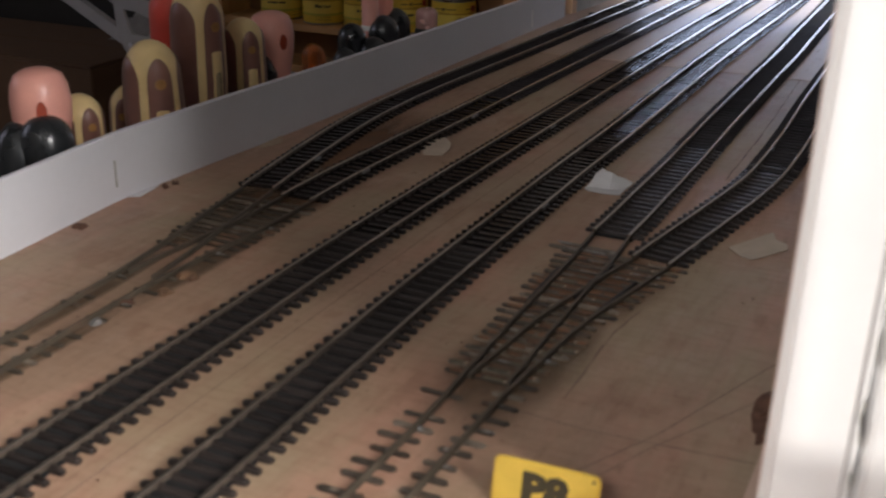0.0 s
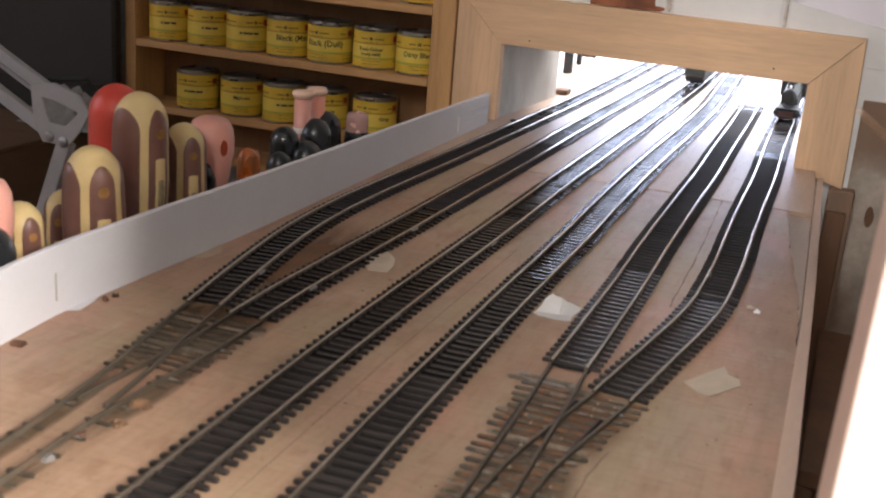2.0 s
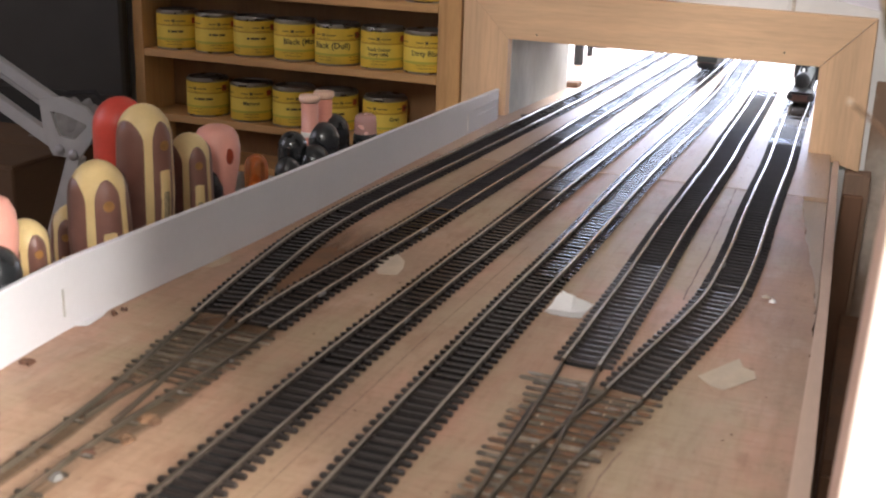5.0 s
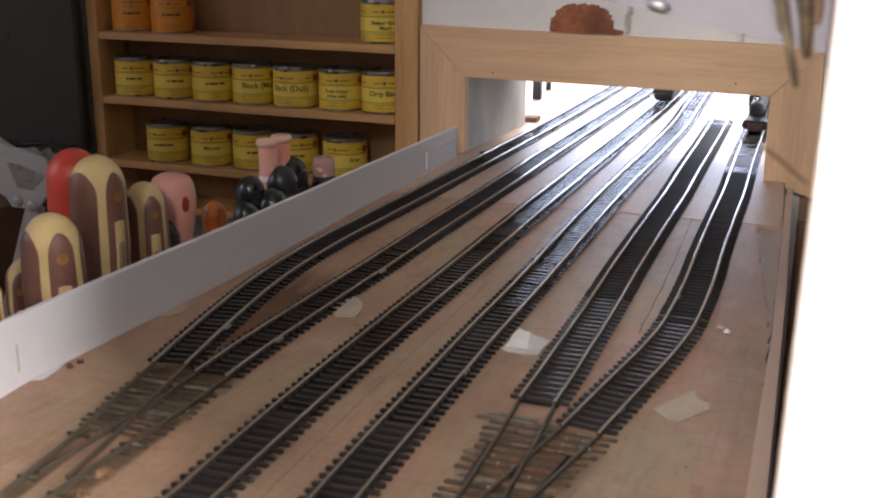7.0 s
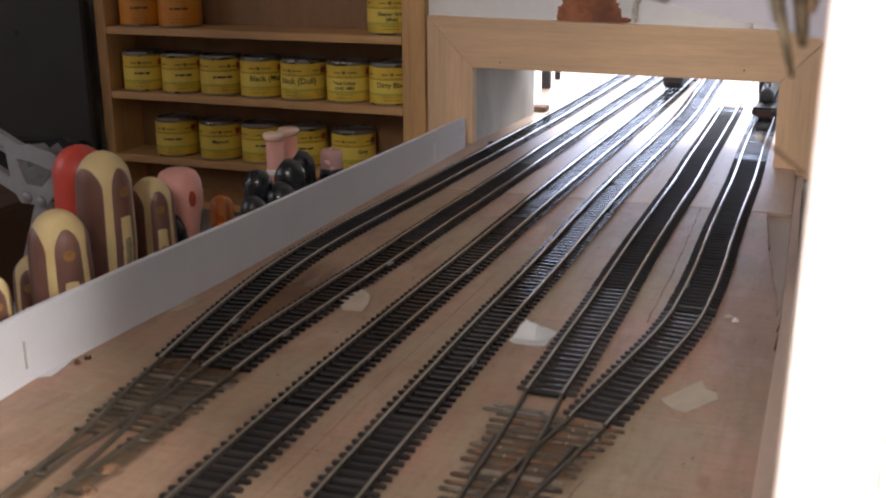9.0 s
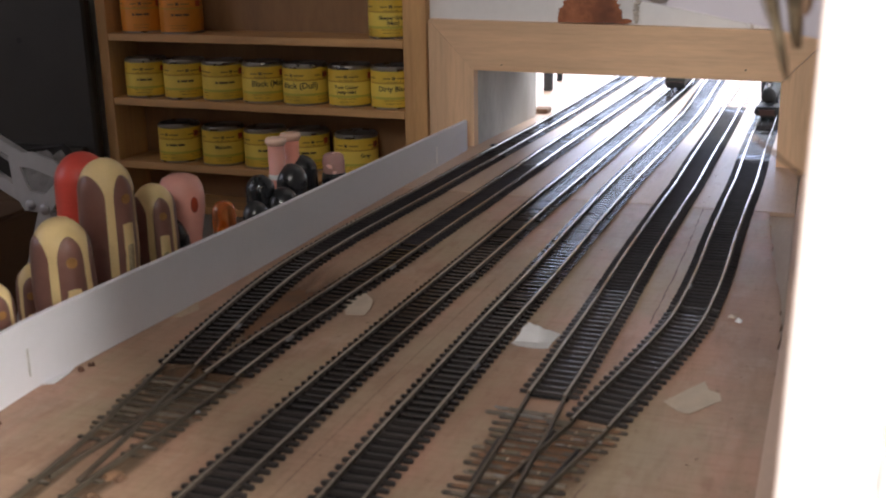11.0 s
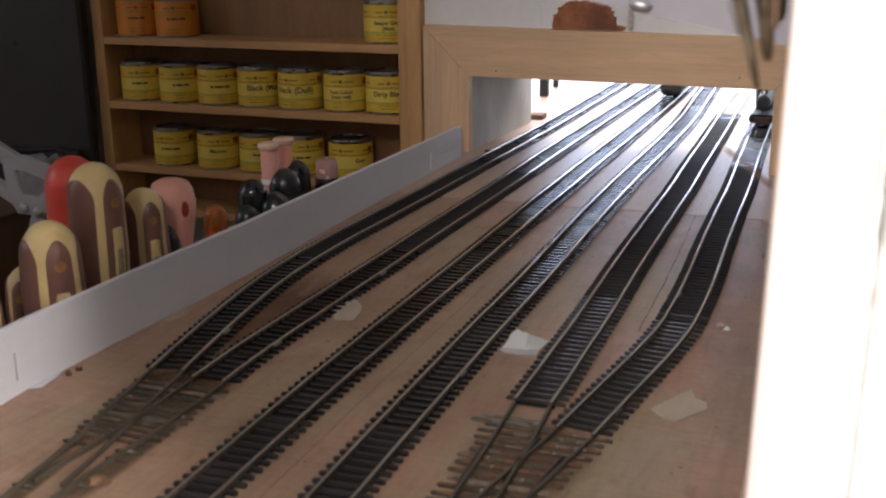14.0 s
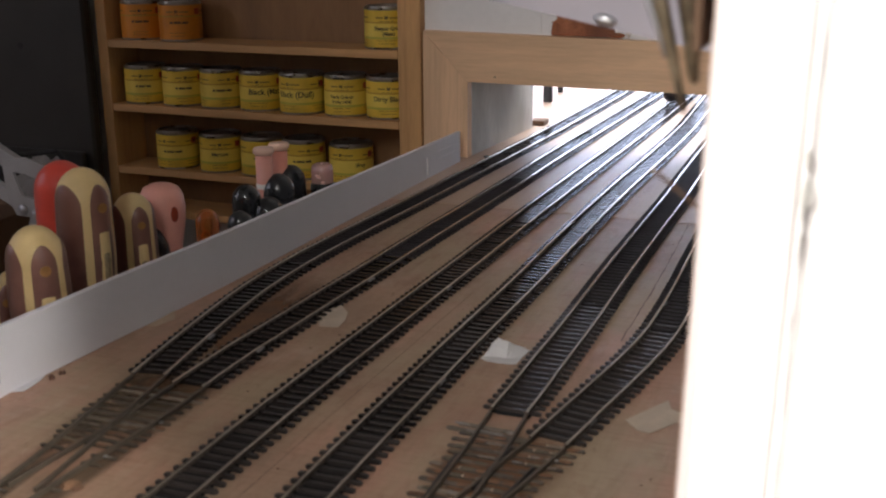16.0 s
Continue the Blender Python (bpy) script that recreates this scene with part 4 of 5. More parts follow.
for x, z, rx, rz, s in ((0.262, 0.018, 0.011, 0.007, 1), (0.222, -0.035, 0.004, 0.010, 2), (0.236, -0.022, 0.003, 0.008, 7), (0.26, -0.05, 0.008, 0.004, 11), (0.29, 0.03, 0.012, 0.01, 12)):
    part("plaster_hole", ragged(x, z, rx, rz, 0.0078, 0.0086, s, 14), BROWN, wall_north, "dark hole in the plaster")

# ---- things beside the board ----
upright = thing("timber_upright", "brown timber upright behind the board's edge", "post")
part("upright_board", box(0.1535, 0.176, 0.668, 0.688, -1.0, -0.012, 0.001), OLD_TIMBER, upright)
part("packing_piece", box(0.1545, 0.172, 0.660, 0.6675, -0.40, -0.030, 0.001), BROWN, upright, "darker packing piece")
cupboard = thing("wooden_box", "dark brown open wooden box below the board", "box")
part("lid", box(0.168, 0.44, 0.36, 0.655, -0.150, -0.138, 0.001), BROWN, cupboard)
part("side", box(0.168, 0.18, 0.36, 0.655, -1.0, -0.1505, 0.001), BROWN, cupboard)
part("side", box(0.428, 0.44, 0.36, 0.655, -1.0, -0.1505, 0.001), BROWN, cupboard)
part("back", box(0.181, 0.427, 0.643, 0.655, -1.0, -0.1505), BROWN, cupboard)

bench = thing("workbench", "brown timber workbench behind the layout", "bench")
part("worktop", box(-1.46, -0.215, -0.30, 0.70, -0.275, -0.250, 0.002), BROWN, bench)
for x, y in ((-1.42, -0.28), (-0.27, -0.28), (-1.42, 0.62), (-0.27, 0.62)):
    part("leg", box(x, x + 0.05, y, y + 0.05, -1.0, -0.2755, 0.002), BROWN, bench)

panel = thing("notice_board", "large dark grey board leaning on the wall", "board")
part("board", box(-1.42, -0.6255, 0.700, 0.716, -0.250, 0.75, 0.003), DARK_PANEL, panel)
part("screw_hole", lathe([(0.0036, 0), (0.0036, 0.0005), (0, 0.0005)], 14, m=pose(-0.716, 0.6999, 0.096, 90, 0, 0)), BLACKBODY, panel, "small dark hole")
part("plinth", box(-1.40, -0.636, 0.690, 0.6995, -0.250, -0.022, 0.002), DARK_PANEL, panel, "black lower rail")

carton = thing("cardboard_box", "closed brown cardboard box on the bench", "box")
part("body", box(-1.05, -0.615, 0.50, 0.66, -0.250, -0.062, 0.002), CARD, carton)
part("flap", box(-1.05, -0.615, 0.50, 0.5785, -0.0615, -0.059, 0.0006), CARD, carton)
part("flap", box(-1.05, -0.615, 0.5805, 0.66, -0.0615, -0.059, 0.0006), CARD, carton)


def crumple(cx, cy, z, sx, sy, h, seed, n=14):
    rng = random.Random(seed)
    bm = bmesh.new()
    g = [[bm.verts.new((cx + (i / n - 0.5) * sx + rng.uniform(-1, 1) * sx * 0.02, cy + (j / n - 0.5) * sy, z + h * max(0.02, (1 - (2 * i / n - 1) ** 2) * (1 - (2 * j / n - 1) ** 2)) * rng.uniform(0.6, 1.1))) for j in range(n + 1)] for i in range(n + 1)]
    for i in range(n):
        for j in range(n):
            bm.faces.new((g[i][j], g[i + 1][j], g[i + 1][j + 1], g[i][j + 1]))
    return bm


rag = thing("grey_cloth", "crumpled grey cloth lying on the box", "cloth")
part("cloth", crumple(-0.642, 0.640, -0.0588, 0.10, 0.055, 0.045, 5), PALE_CLOTH, rag)
rag2 = thing("dark_cloth", "heap of dark blue cloth on the bench", "cloth")
part("cloth", crumple(-0.46, 0.36, -0.2498, 0.30, 0.34, 0.10, 6), CLOTH, rag2)

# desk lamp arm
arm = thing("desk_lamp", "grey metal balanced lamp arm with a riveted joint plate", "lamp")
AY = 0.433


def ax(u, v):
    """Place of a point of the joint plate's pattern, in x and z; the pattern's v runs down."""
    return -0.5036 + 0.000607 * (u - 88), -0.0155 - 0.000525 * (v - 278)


def strip(p, q, w, y0, y1, parent, name, material=GREY_PAINT):
    (x0, z0), (x1, z1) = p, q
    d = Vector((x1 - x0, z1 - z0)).normalized() * w / 2
    return part(name, upright_plate([(x0 - d.y, z0 + d.x), (x0 + d.y, z0 - d.x), (x1 + d.y, z1 - d.x), (x1 - d.y, z1 + d.x)], y0, y1), material, parent)


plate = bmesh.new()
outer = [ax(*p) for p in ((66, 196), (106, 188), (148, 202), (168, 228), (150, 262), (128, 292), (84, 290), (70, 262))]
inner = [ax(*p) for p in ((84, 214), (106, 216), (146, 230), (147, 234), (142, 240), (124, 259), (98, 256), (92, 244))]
for y, flip in ((AY - 0.0015, False), (AY + 0.0015, True)):
    o, i = [plate.verts.new((x, y, z)) for x, z in outer], [plate.verts.new((x, y, z)) for x, z in inner]
    for k in range(8):
        j = (k + 1) % 8
        f = (o[j], o[k], i[k], i[j])
        plate.faces.new(f[::-1] if flip else f)
    if not flip:
        front = (o, i)
for ring, back in zip(front, (o, i)):
    for k in range(8):
        j = (k + 1) % 8
        plate.faces.new((ring[k], ring[j], back[j], back[k]))
jp = part("joint_plate", plate, GREY_PAINT, arm)
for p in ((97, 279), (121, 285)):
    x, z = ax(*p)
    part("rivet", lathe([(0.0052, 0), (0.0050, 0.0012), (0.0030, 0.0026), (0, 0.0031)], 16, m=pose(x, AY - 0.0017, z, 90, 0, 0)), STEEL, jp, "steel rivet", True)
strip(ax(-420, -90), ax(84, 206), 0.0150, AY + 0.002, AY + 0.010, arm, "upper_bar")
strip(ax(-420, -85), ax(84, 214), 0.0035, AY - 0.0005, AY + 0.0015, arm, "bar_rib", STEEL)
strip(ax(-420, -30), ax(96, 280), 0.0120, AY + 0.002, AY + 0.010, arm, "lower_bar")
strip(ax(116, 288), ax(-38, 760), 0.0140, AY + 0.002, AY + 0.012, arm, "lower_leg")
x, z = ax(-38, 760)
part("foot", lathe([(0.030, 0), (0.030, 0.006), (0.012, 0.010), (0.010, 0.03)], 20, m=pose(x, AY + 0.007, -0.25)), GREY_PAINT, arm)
cable = thing("lamp_cable", "thin black cable hanging behind the lamp arm", "cable")
part("lead", tube([(-0.56, 0.46, 0.045), (-0.53, 0.46, 0.026), (-0.505, 0.455, 0.030), (-0.475, 0.455, 0.034), (-0.455, 0.455, 0.015), (-0.44, 0.46, -0.06), (-0.46, 0.44, -0.15), (-0.47, 0.44, -0.165)], 0.0022, 8), BLACKBODY, cable)

# ---- shelf unit and paint tins ----
SHELF_AT = pose(-0.2235, 0.7053, 0, 0, 0, -1.7)
shelf_unit = thing("shelf_unit", "narrow timber wall shelf filled with paint tins", "shelf", m=SHELF_AT)
part("upright", box(-0.3990, -0.3855, 0, 0.056, -0.100, 0.262, 0.0008), SHELF_UP, shelf_unit)
part("upright", box(-0.0252, 0, 0, 0.056, -0.100, 0.262, 0.0008), SHELF_UP, shelf_unit)
ROWS = {1: 0.1043, 2: 0.0322, 3: -0.0402}
for z in (ROWS[1], ROWS[2], ROWS[3], -0.088, 0.262):
    part("shelf", box(-0.3852, -0.0255, 0.0005, 0.0555, z - 0.0084, z, 0.0006), SHELF, shelf_unit)
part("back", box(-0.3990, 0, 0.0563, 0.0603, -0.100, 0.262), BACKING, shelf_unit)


def wrap(bm, r, angle, z):
    for v in bm.verts:
        a = angle + v.co.x / r
        v.co = Vector((r * math.cos(a), r * math.sin(a), z + v.co.y))
    return bm


def band(r, a0, a1, z0, z1, n=14):
    bm = bmesh.new()
    cols = [(bm.verts.new((r * math.cos(a), r * math.sin(a), z0)), bm.verts.new((r * math.cos(a), r * math.sin(a), z1))) for a in np.linspace(a0, a1, n)]
    for (a, b), (c, d) in zip(cols, cols[1:]):
        bm.faces.new((a, c, d, b))
    return bm


def bars(r, angle, z, widths, h, gap=0.0012):
    """Print too small to read: short bars in a row round the tin."""
    bm = bmesh.new()
    x = -(sum(widths) + gap * (len(widths) - 1)) / 2
    for w in widths:
        cols = [angle + (x + w * k / 3) / r for k in range(4)]
        vs = [(bm.verts.new((r * math.cos(a), r * math.sin(a), z - h / 2)), bm.verts.new((r * math.cos(a), r * math.sin(a), z + h / 2))) for a in cols]
        for (a, b), (c, d) in zip(vs, vs[1:]):
            bm.faces.new((a, c, d, b))
        x += w + gap
    return bm


def paint_tin(x, row, turn, words=(), colour="yellow", r=0.0238, y=0.0285, h=0.0435, size=0.0072, crest=0.0, seed=0):
    """A small tin with a lever lid and a printed paper label; turn: degrees to which the print faces."""
    rng = random.Random(seed)
    z = ROWS[row]
    t = thing("paint_tin", "small paint tin with a %s printed label" % colour, "tin", "paint tins on the shelf", SHELF_AT @ pose(x, y, z))
    part("can", lathe([(r - 0.0010, 0), (r, 0.0004), (r, 0.0016), (r - 0.0006, 0.0022), (r - 0.0006, h - 0.0045), (r, h - 0.0038), (r + 0.0001, h - 0.0024), (r - 0.0004, h - 0.0018), (r - 0.0016, h - 0.0020)], 36), TIN, t, smooth=False)
    part("lid", lathe([(r - 0.0017, h - 0.0021), (r - 0.0020, h - 0.0002), (r - 0.0032, h), (r - 0.0042, h - 0.0008), (r - 0.0048, h - 0.0022), (0, h - 0.0022)], 32), TIN, t, "dull tinplate lever lid")
    paper = part("label", band(r + 0.00005, 0, 2 * math.pi, 0.0022, h - 0.0042, 40), ORANGE_LABEL if colour == "orange" else YELLOW, t, "%s paper label" % colour, True)
    a = radians(turn)
    R = r + 0.0002
    if colour == "yellow":
        part("pale_band", band(R - 0.00005, 0, 2 * math.pi, 0.0130, 0.0262, 40), LABEL_BAND, paper, smooth=True)
        part("green_stripe", band(R - 0.00004, 0, 2 * math.pi, 0.0105, 0.0128, 40), LABEL_GREEN, paper, smooth=True)
    part("ochre_stripe", band(R - 0.00004, 0, 2 * math.pi, 0.0264, 0.0278, 40), LABEL_OCHRE, paper, smooth=True)
    for turn_on in (-1.5, 0.0, 1.5):
        b = a + turn_on + crest
        part("crest", bars(R + 0.00015, b, 0.0322, [0.0015, 0.0015], 0.0030, 0.0003), LABEL_DARK, paper)
        part("print", bars(R + 0.0001, b + 0.0085 / R, 0.0320, [0.0105 * rng.uniform(0.95, 1.05)], 0.0013), LABEL_BROWN, paper)
        part("print", bars(R + 0.0001, b - 0.0072 / R, 0.0320, [0.0078 * rng.uniform(0.95, 1.05)], 0.0013), LABEL_BROWN, paper)
        for zz, ws in ((0.0284, [0.004, 0.006, 0.003]), (0.0092, [0.006, 0.004, 0.007]), (0.0060, [0.010, 0.006])):
            part("print", bars(R + 0.0001, b, zz, [w * rng.uniform(0.8, 1.2) for w in ws], 0.0005), LABEL_BROWN, paper)
    if words:
        for k, word in enumerate(words):
            part("lettering", wrap(lettering(word, size, bold=0.00016), R + 0.0002, a, 0.0212 - size * 1.05 * k), LABEL_DARK, paper)
    else:
        part("print", bars(R + 0.0001, a, 0.0205, [w * rng.uniform(0.7, 1.2) for w in (0.003, 0.0085, 0.0065)], 0.0022), LABEL_DARK, paper)
    part("corner_square", band(R + 0.0001, radians(-16), radians(2), 0.0290, 0.0355, 5), LABEL_RED, paper, "dark red square")
    return t


paint_tin(-0.3575, 2, -62, crest=-0.1, seed=1)
paint_tin(-0.3060, 2, -56, crest=0.1, seed=2)
paint_tin(-0.2555, 2, -56, crest=0.3, seed=3)
paint_tin(-0.2043, 2, -44, ("Black (Matt)",), size=0.0086, crest=-0.45, seed=4)
paint_tin(-0.1520, 2, -79, ("Black (Dull)",), size=0.0090, crest=-0.35, seed=5, y=0.0265, r=0.0246)
paint_tin(-0.0992, 2, -77, ("Track Colour", "(rusty rails)"), size=0.0047, seed=6)
paint_tin(-0.0493, 2, -66, ("Dirty Black",), size=0.0074, seed=7)
paint_tin(-0.3190, 3, -70, crest=-0.4, seed=8, y=0.027, r=0.0238)
paint_tin(-0.2607, 3, -60, ("Maroon",), size=0.0058, seed=9, y=0.027, r=0.0238)
paint_tin(-0.2064, 3, -58, crest=0.1, seed=10, y=0.027, r=0.0238)
paint_tin(-0.1545, 3, -66, crest=0.3, seed=11, y=0.029)
paint_tin(-0.0945, 3, -40, ("Grey",), size=0.0056, crest=-0.9, seed=12, y=0.026, r=0.0238)
paint_tin(-0.3560, 1, -60, colour="orange", seed=13)
paint_tin(-0.3045, 1, -60, colour="orange", crest=-0.1, seed=14)
paint_tin(-0.0495, 1, -62, ("Sleeper Grime", "(Matt)"), size=0.0052, crest=-0.1, seed=15)

# ---- screwdrivers and other tools in their rack ----
rack = thing("tool_rack", "low timber rack holding tools behind the strip", "rack")
part("block", box(-0.272, -0.2005, -0.12, 0.56, -0.030, -0.012, 0.001), SHELF, rack)
for y in (-0.12, 0.545):
    part("end", box(-0.272, -0.2005, y, y + 0.015, -0.2495, -0.0305, 0.001), SHELF, rack)
RACK_Z = -0.0118


def dome(w, length, belly=1.06, waist=0.86):
    """Radius and height of a rounded handle from its foot to its crown."""
    r = w / 2
    out = [(r * waist, 0.0), (r * (waist + 1) / 2, length * 0.12), (r, length * 0.28), (r * belly, length * 0.5), (r, length - r * 1.15)]
    for k in range(1, 9):
        a = k / 8 * math.pi / 2
        out.append((r * math.cos(a) if k < 8 else 0.0, length - r * 1.15 + r * 1.15 * math.sin(a)))
    return out


def radius_at(profile, z):
    rs, zs = [p[0] for p in profile], [p[1] for p in profile]
    return float(np.interp(z, zs, rs))


def patch(profile, angle, half, z0, z1, off, squash, cap=0.012):
    """A panel that lies on a rounded handle, with a round top."""
    bm = bmesh.new()
    rows = []
    for z in np.concatenate([np.linspace(z0, z1 - cap, 10), z1 - cap + cap * np.sin(np.linspace(0, 1, 8)[1:] * math.pi / 2)]):
        k = min(1.0, max(0.0, (z - (z1 - cap)) / cap))
        h = half * math.sqrt(max(0.0, 1 - k * k)) + 0.004
        r = radius_at(profile, z)
        rows.append([bm.verts.new(((r + off * math.cos(s * 1.45)) * math.cos(angle + s * h), squash * (r + off * math.cos(s * 1.45)) * math.sin(angle + s * h), z)) for s in np.linspace(-1, 1, 9)])
    for a, b in zip(rows, rows[1:]):
        for k in range(8):
            bm.faces.new((a[k], a[k + 1], b[k + 1], b[k]))
    return bm


def screwdriver(x, y, top, w, turn, lean=(0, 0), label="screwdriver with a cream and brown moulded handle"):
    length = top - RACK_Z
    t = thing("screwdriver", label, "screwdriver", "tools in the rack", pose(x, y, RACK_Z, lean[0], lean[1], turn))
    pr = dome(w, length)
    sq = 0.94
    part("handle", lathe(pr, 36, sq), CREAM, t, smooth=True)
    tops = length - w * 0.25
    for k in range(4):
        g = part("grip", patch(pr, radians(90 * k), 0.46 if k % 2 == 0 else 0.80, length * 0.10, tops, 0.0009, sq, w * 0.40), GRIP, t, "brown rubber grip panel", True)
        if k % 2 == 0:
            z = tops - w * 0.42
            r = radius_at(pr, z) + 0.0007
            m = Matrix.Rotation(radians(90 * k), 4, "Z") @ pose(r, 0, z, 0, 90, 0)
            part("inlay", lathe([(w * 0.098, -0.0006), (w * 0.092, 0.0004), (0, 0.0006)], 14, m=m), AMBER_DOT, g, "round ochre inlay")
            part("size_label", patch(pr, radians(90 * k), 0.30, length * 0.10, tops - w * 0.86, 0.0014, sq, 0.001), CREAM, g, "cream size label", True)
            part("size_print", patch(pr, radians(90 * k), 0.20, length * 0.12, tops - w * 1.25, 0.0018, sq, 0.001), WORN_PRINT, g, "worn print", True)
    part("shaft", lathe([(0.003, -0.16), (0.003, 0.0)], 10), STEEL, t)
    return t


screwdriver(-0.2220, 0.128, 0.0705, 0.0330, -35)
screwdriver(-0.2230, 0.171, 0.0945, 0.0320, -14, (0, 1.5))
screwdriver(-0.2215, 0.2165, 0.0690, 0.0268, -34)
screwdriver(-0.2220, 0.0695, 0.0525, 0.0235, -22, label="small screwdriver with a cream and brown handle")
screwdriver(-0.2480, 0.137, 0.0400, 0.0240, -70, label="small screwdriver with a cream and brown handle")


def handle(kind, label, x, y, top, w, material, belly=1.03, waist=0.9, lean=(0, 0), squash=1.0, steps=32):
    t = thing(kind, label, kind.replace("_", " "), "tools in the rack", pose(x, y, RACK_Z, lean[0], lean[1], 0))
    pr = dome(w, top - RACK_Z, belly, waist)
    part("handle", lathe(pr, steps, squash), material, t, smooth=True)
    part("shaft", lathe([(0.0028, -0.15), (0.0028, 0.0)], 10), STEEL, t)
    return t, pr


handle("file", "file with a glossy red rounded plastic handle", -0.2500, 0.1885, 0.0930, 0.0330, RED)
for x, y, top, turn in ((-0.2230, 0.2500, 0.0680, -25), (-0.2215, 0.0425, 0.0715, -45)):
    t = thing("chisel", "tool with a pink waisted handle and a black core", "chisel", "tools in the rack", pose(x, y, RACK_Z))
    L = top - RACK_Z
    pr = [(0.0100, 0.0), (0.0100, L * 0.25), (0.0108, L * 0.42), (0.0130, L * 0.58), (0.0146, L * 0.70), (0.0150, L * 0.80), (0.0140, L * 0.90), (0.0115, L * 0.96), (0.0070, L * 0.99), (0.0, L)]
    part("handle", lathe(pr, 32), PINK, t, smooth=True)
    part("hanging_hole", lathe([(0.0036, -0.0006), (0.0033, 0.0006), (0, 0.0007)], 14, 1.0, m=Matrix.Rotation(radians(turn), 4, "Z") @ pose(0.0147, 0, L * 0.77, 0, 90, 0) @ Matrix.Diagonal((1.5, 0.75, 1, 1))), LABEL_RED, t, "dark red hole inlay")
    part("core", lathe([(0.0130, 0.0), (0.0138, L * 0.35), (0.0130, L * 0.52), (0.0100, L * 0.63), (0.0055, L * 0.69), (0, L * 0.70)], 24, m=pose(-0.003, -0.0135, 0)), BLACK, t, "black rubber core", True)
    part("shaft", lathe([(0.0028, -0.15), (0.0028, 0.0)], 10), STEEL, t)
handle("awl", "tool with a black rounded plastic handle", -0.2120, 0.034, 0.0510, 0.0270, BLACK)
t, pr = handle("amber_screwdriver", "small screwdriver with a clear amber handle", -0.2350, 0.320, 0.0330, 0.0170, AMBER, 1.0, 0.9)
part("core", lathe([(0.0036, 0.002), (0.0042, 0.018), (0.0030, 0.024), (0.0014, 0.027), (0, 0.0275)], 12, m=pose(0.0018, -0.0050, 0.004)), ORANGE, t, "orange core", True)
for x, y, top, w in ((-0.2420, 0.387, 0.0362, 0.0225), (-0.2380, 0.431, 0.0358, 0.0265), (-0.2420, 0.459, 0.0370, 0.0250), (-0.2260, 0.392, 0.0262, 0.0255), (-0.2280, 0.353, 0.0245, 0.0190), (-0.2190, 0.374, 0.0140, 0.0240)):
    t, pr = handle("needle_file", "small tool with a glossy black domed handle", x, y, top, w, BLACK, 1.0, 0.8)
    part("collar", lathe([(w * 0.5, 0.001), (w * 0.52, 0.003), (w * 0.5, 0.005)], 20), BLACK, t)
for x, y, top, m1 in ((-0.2480, 0.4270, 0.0570, PINK), (-0.2490, 0.4540, 0.0560, CORAL)):
    t = thing("pin_vice", "slim pink tool with a flared pale cap", "tool", "tools in the rack", pose(x, y, RACK_Z))
    L = top - RACK_Z
    part("stem", lathe([(0.0062, 0), (0.0066, L * 0.45), (0.0068, L - 0.006)], 20), m1, t, smooth=True)
    part("cap", lathe([(0.0068, L - 0.0058), (0.0084, L - 0.0040), (0.0087, L - 0.0016), (0.0077, L), (0.005, L + 0.0004), (0, L)], 24), PINK_PALE, t, "flared pale cap", True)
    part("ring", lathe([(0.0068, L * 0.52), (0.0071, L * 0.53), (0.0071, L * 0.57), (0.0068, L * 0.58)], 20), PAPER, t, "white ring")
t = thing("scriber", "tool with a translucent pink top and a black handle", "scriber", "tools in the rack", pose(-0.2257, 0.4845, RACK_Z))
part("cap", lathe([(0.0088, 0.018), (0.0093, 0.030), (0.0093, 0.0400), (0.0086, 0.0445), (0.0060, 0.0462), (0.0, 0.0468)], 28), PINK_CLEAR, t, "translucent pink cap", True)
part("grip", lathe([(0.0102, 0.0), (0.0106, 0.022), (0.0101, 0.0285), (0.0089, 0.0310)], 24), BLACK, t, "black grip")

# ---- on the board ----


def sheet(name, label, category, pts, material, lift=0.0, thick=0.0003):
    t = thing(name, label, category)
    bm = bmesh.new()
    a, b = [bm.verts.new((x, y, 0.0003 + z * lift)) for x, y, z in pts], [bm.verts.new((x, y, 0.0003 + thick + z * lift)) for x, y, z in pts]
    bm.faces.new(b)
    bm.faces.new(a[::-1])
    for k in range(len(pts)):
        j = (k + 1) % len(pts)
        bm.faces.new((a[k], a[j], b[j], b[k]))
    part("scrap", bm, material, t)
    return t


sheet("paper_scrap", "torn scrap of cream paper lying on the plywood", "paper", [(-0.1013, 0.2275, 0), (-0.0905, 0.2085, 0), (-0.0790, 0.2105, 0), (-0.0800, 0.2225, 0.5), (-0.0830, 0.2320, 1), (-0.0925, 0.2430, 1)], TAPE, 0.0016)
sheet("tape_scrap", "scrap of cream masking tape stuck to the plywood", "tape", [(0.1056, 0.1410, 0), (0.1130, 0.1320, 0), (0.1190, 0.1300, 0), (0.1315, 0.1500, 0), (0.1300, 0.1560, 0.6), (0.1245, 0.1580, 1), (0.1215, 0.1680, 1)], TAPE, 0.0012)
sheet("tape_scrap", "strip of masking tape beside the white strip", "tape", [(-0.1866, 0.1745, 0), (-0.1815, 0.1760, 0), (-0.1780, 0.1905, 0), (-0.1845, 0.2000, 1)], TAPE_OLD, 0.0015)
fold = thing("folded_paper", "folded piece of white paper standing between the tracks", "paper")
bm = bmesh.new()
rng = random.Random(44)
base = [(0.0152, 0.1925, 0.0004), (0.0210, 0.1892, 0.0004), (0.0290, 0.1888, 0.0004), (0.0362, 0.1908, 0.0004)]
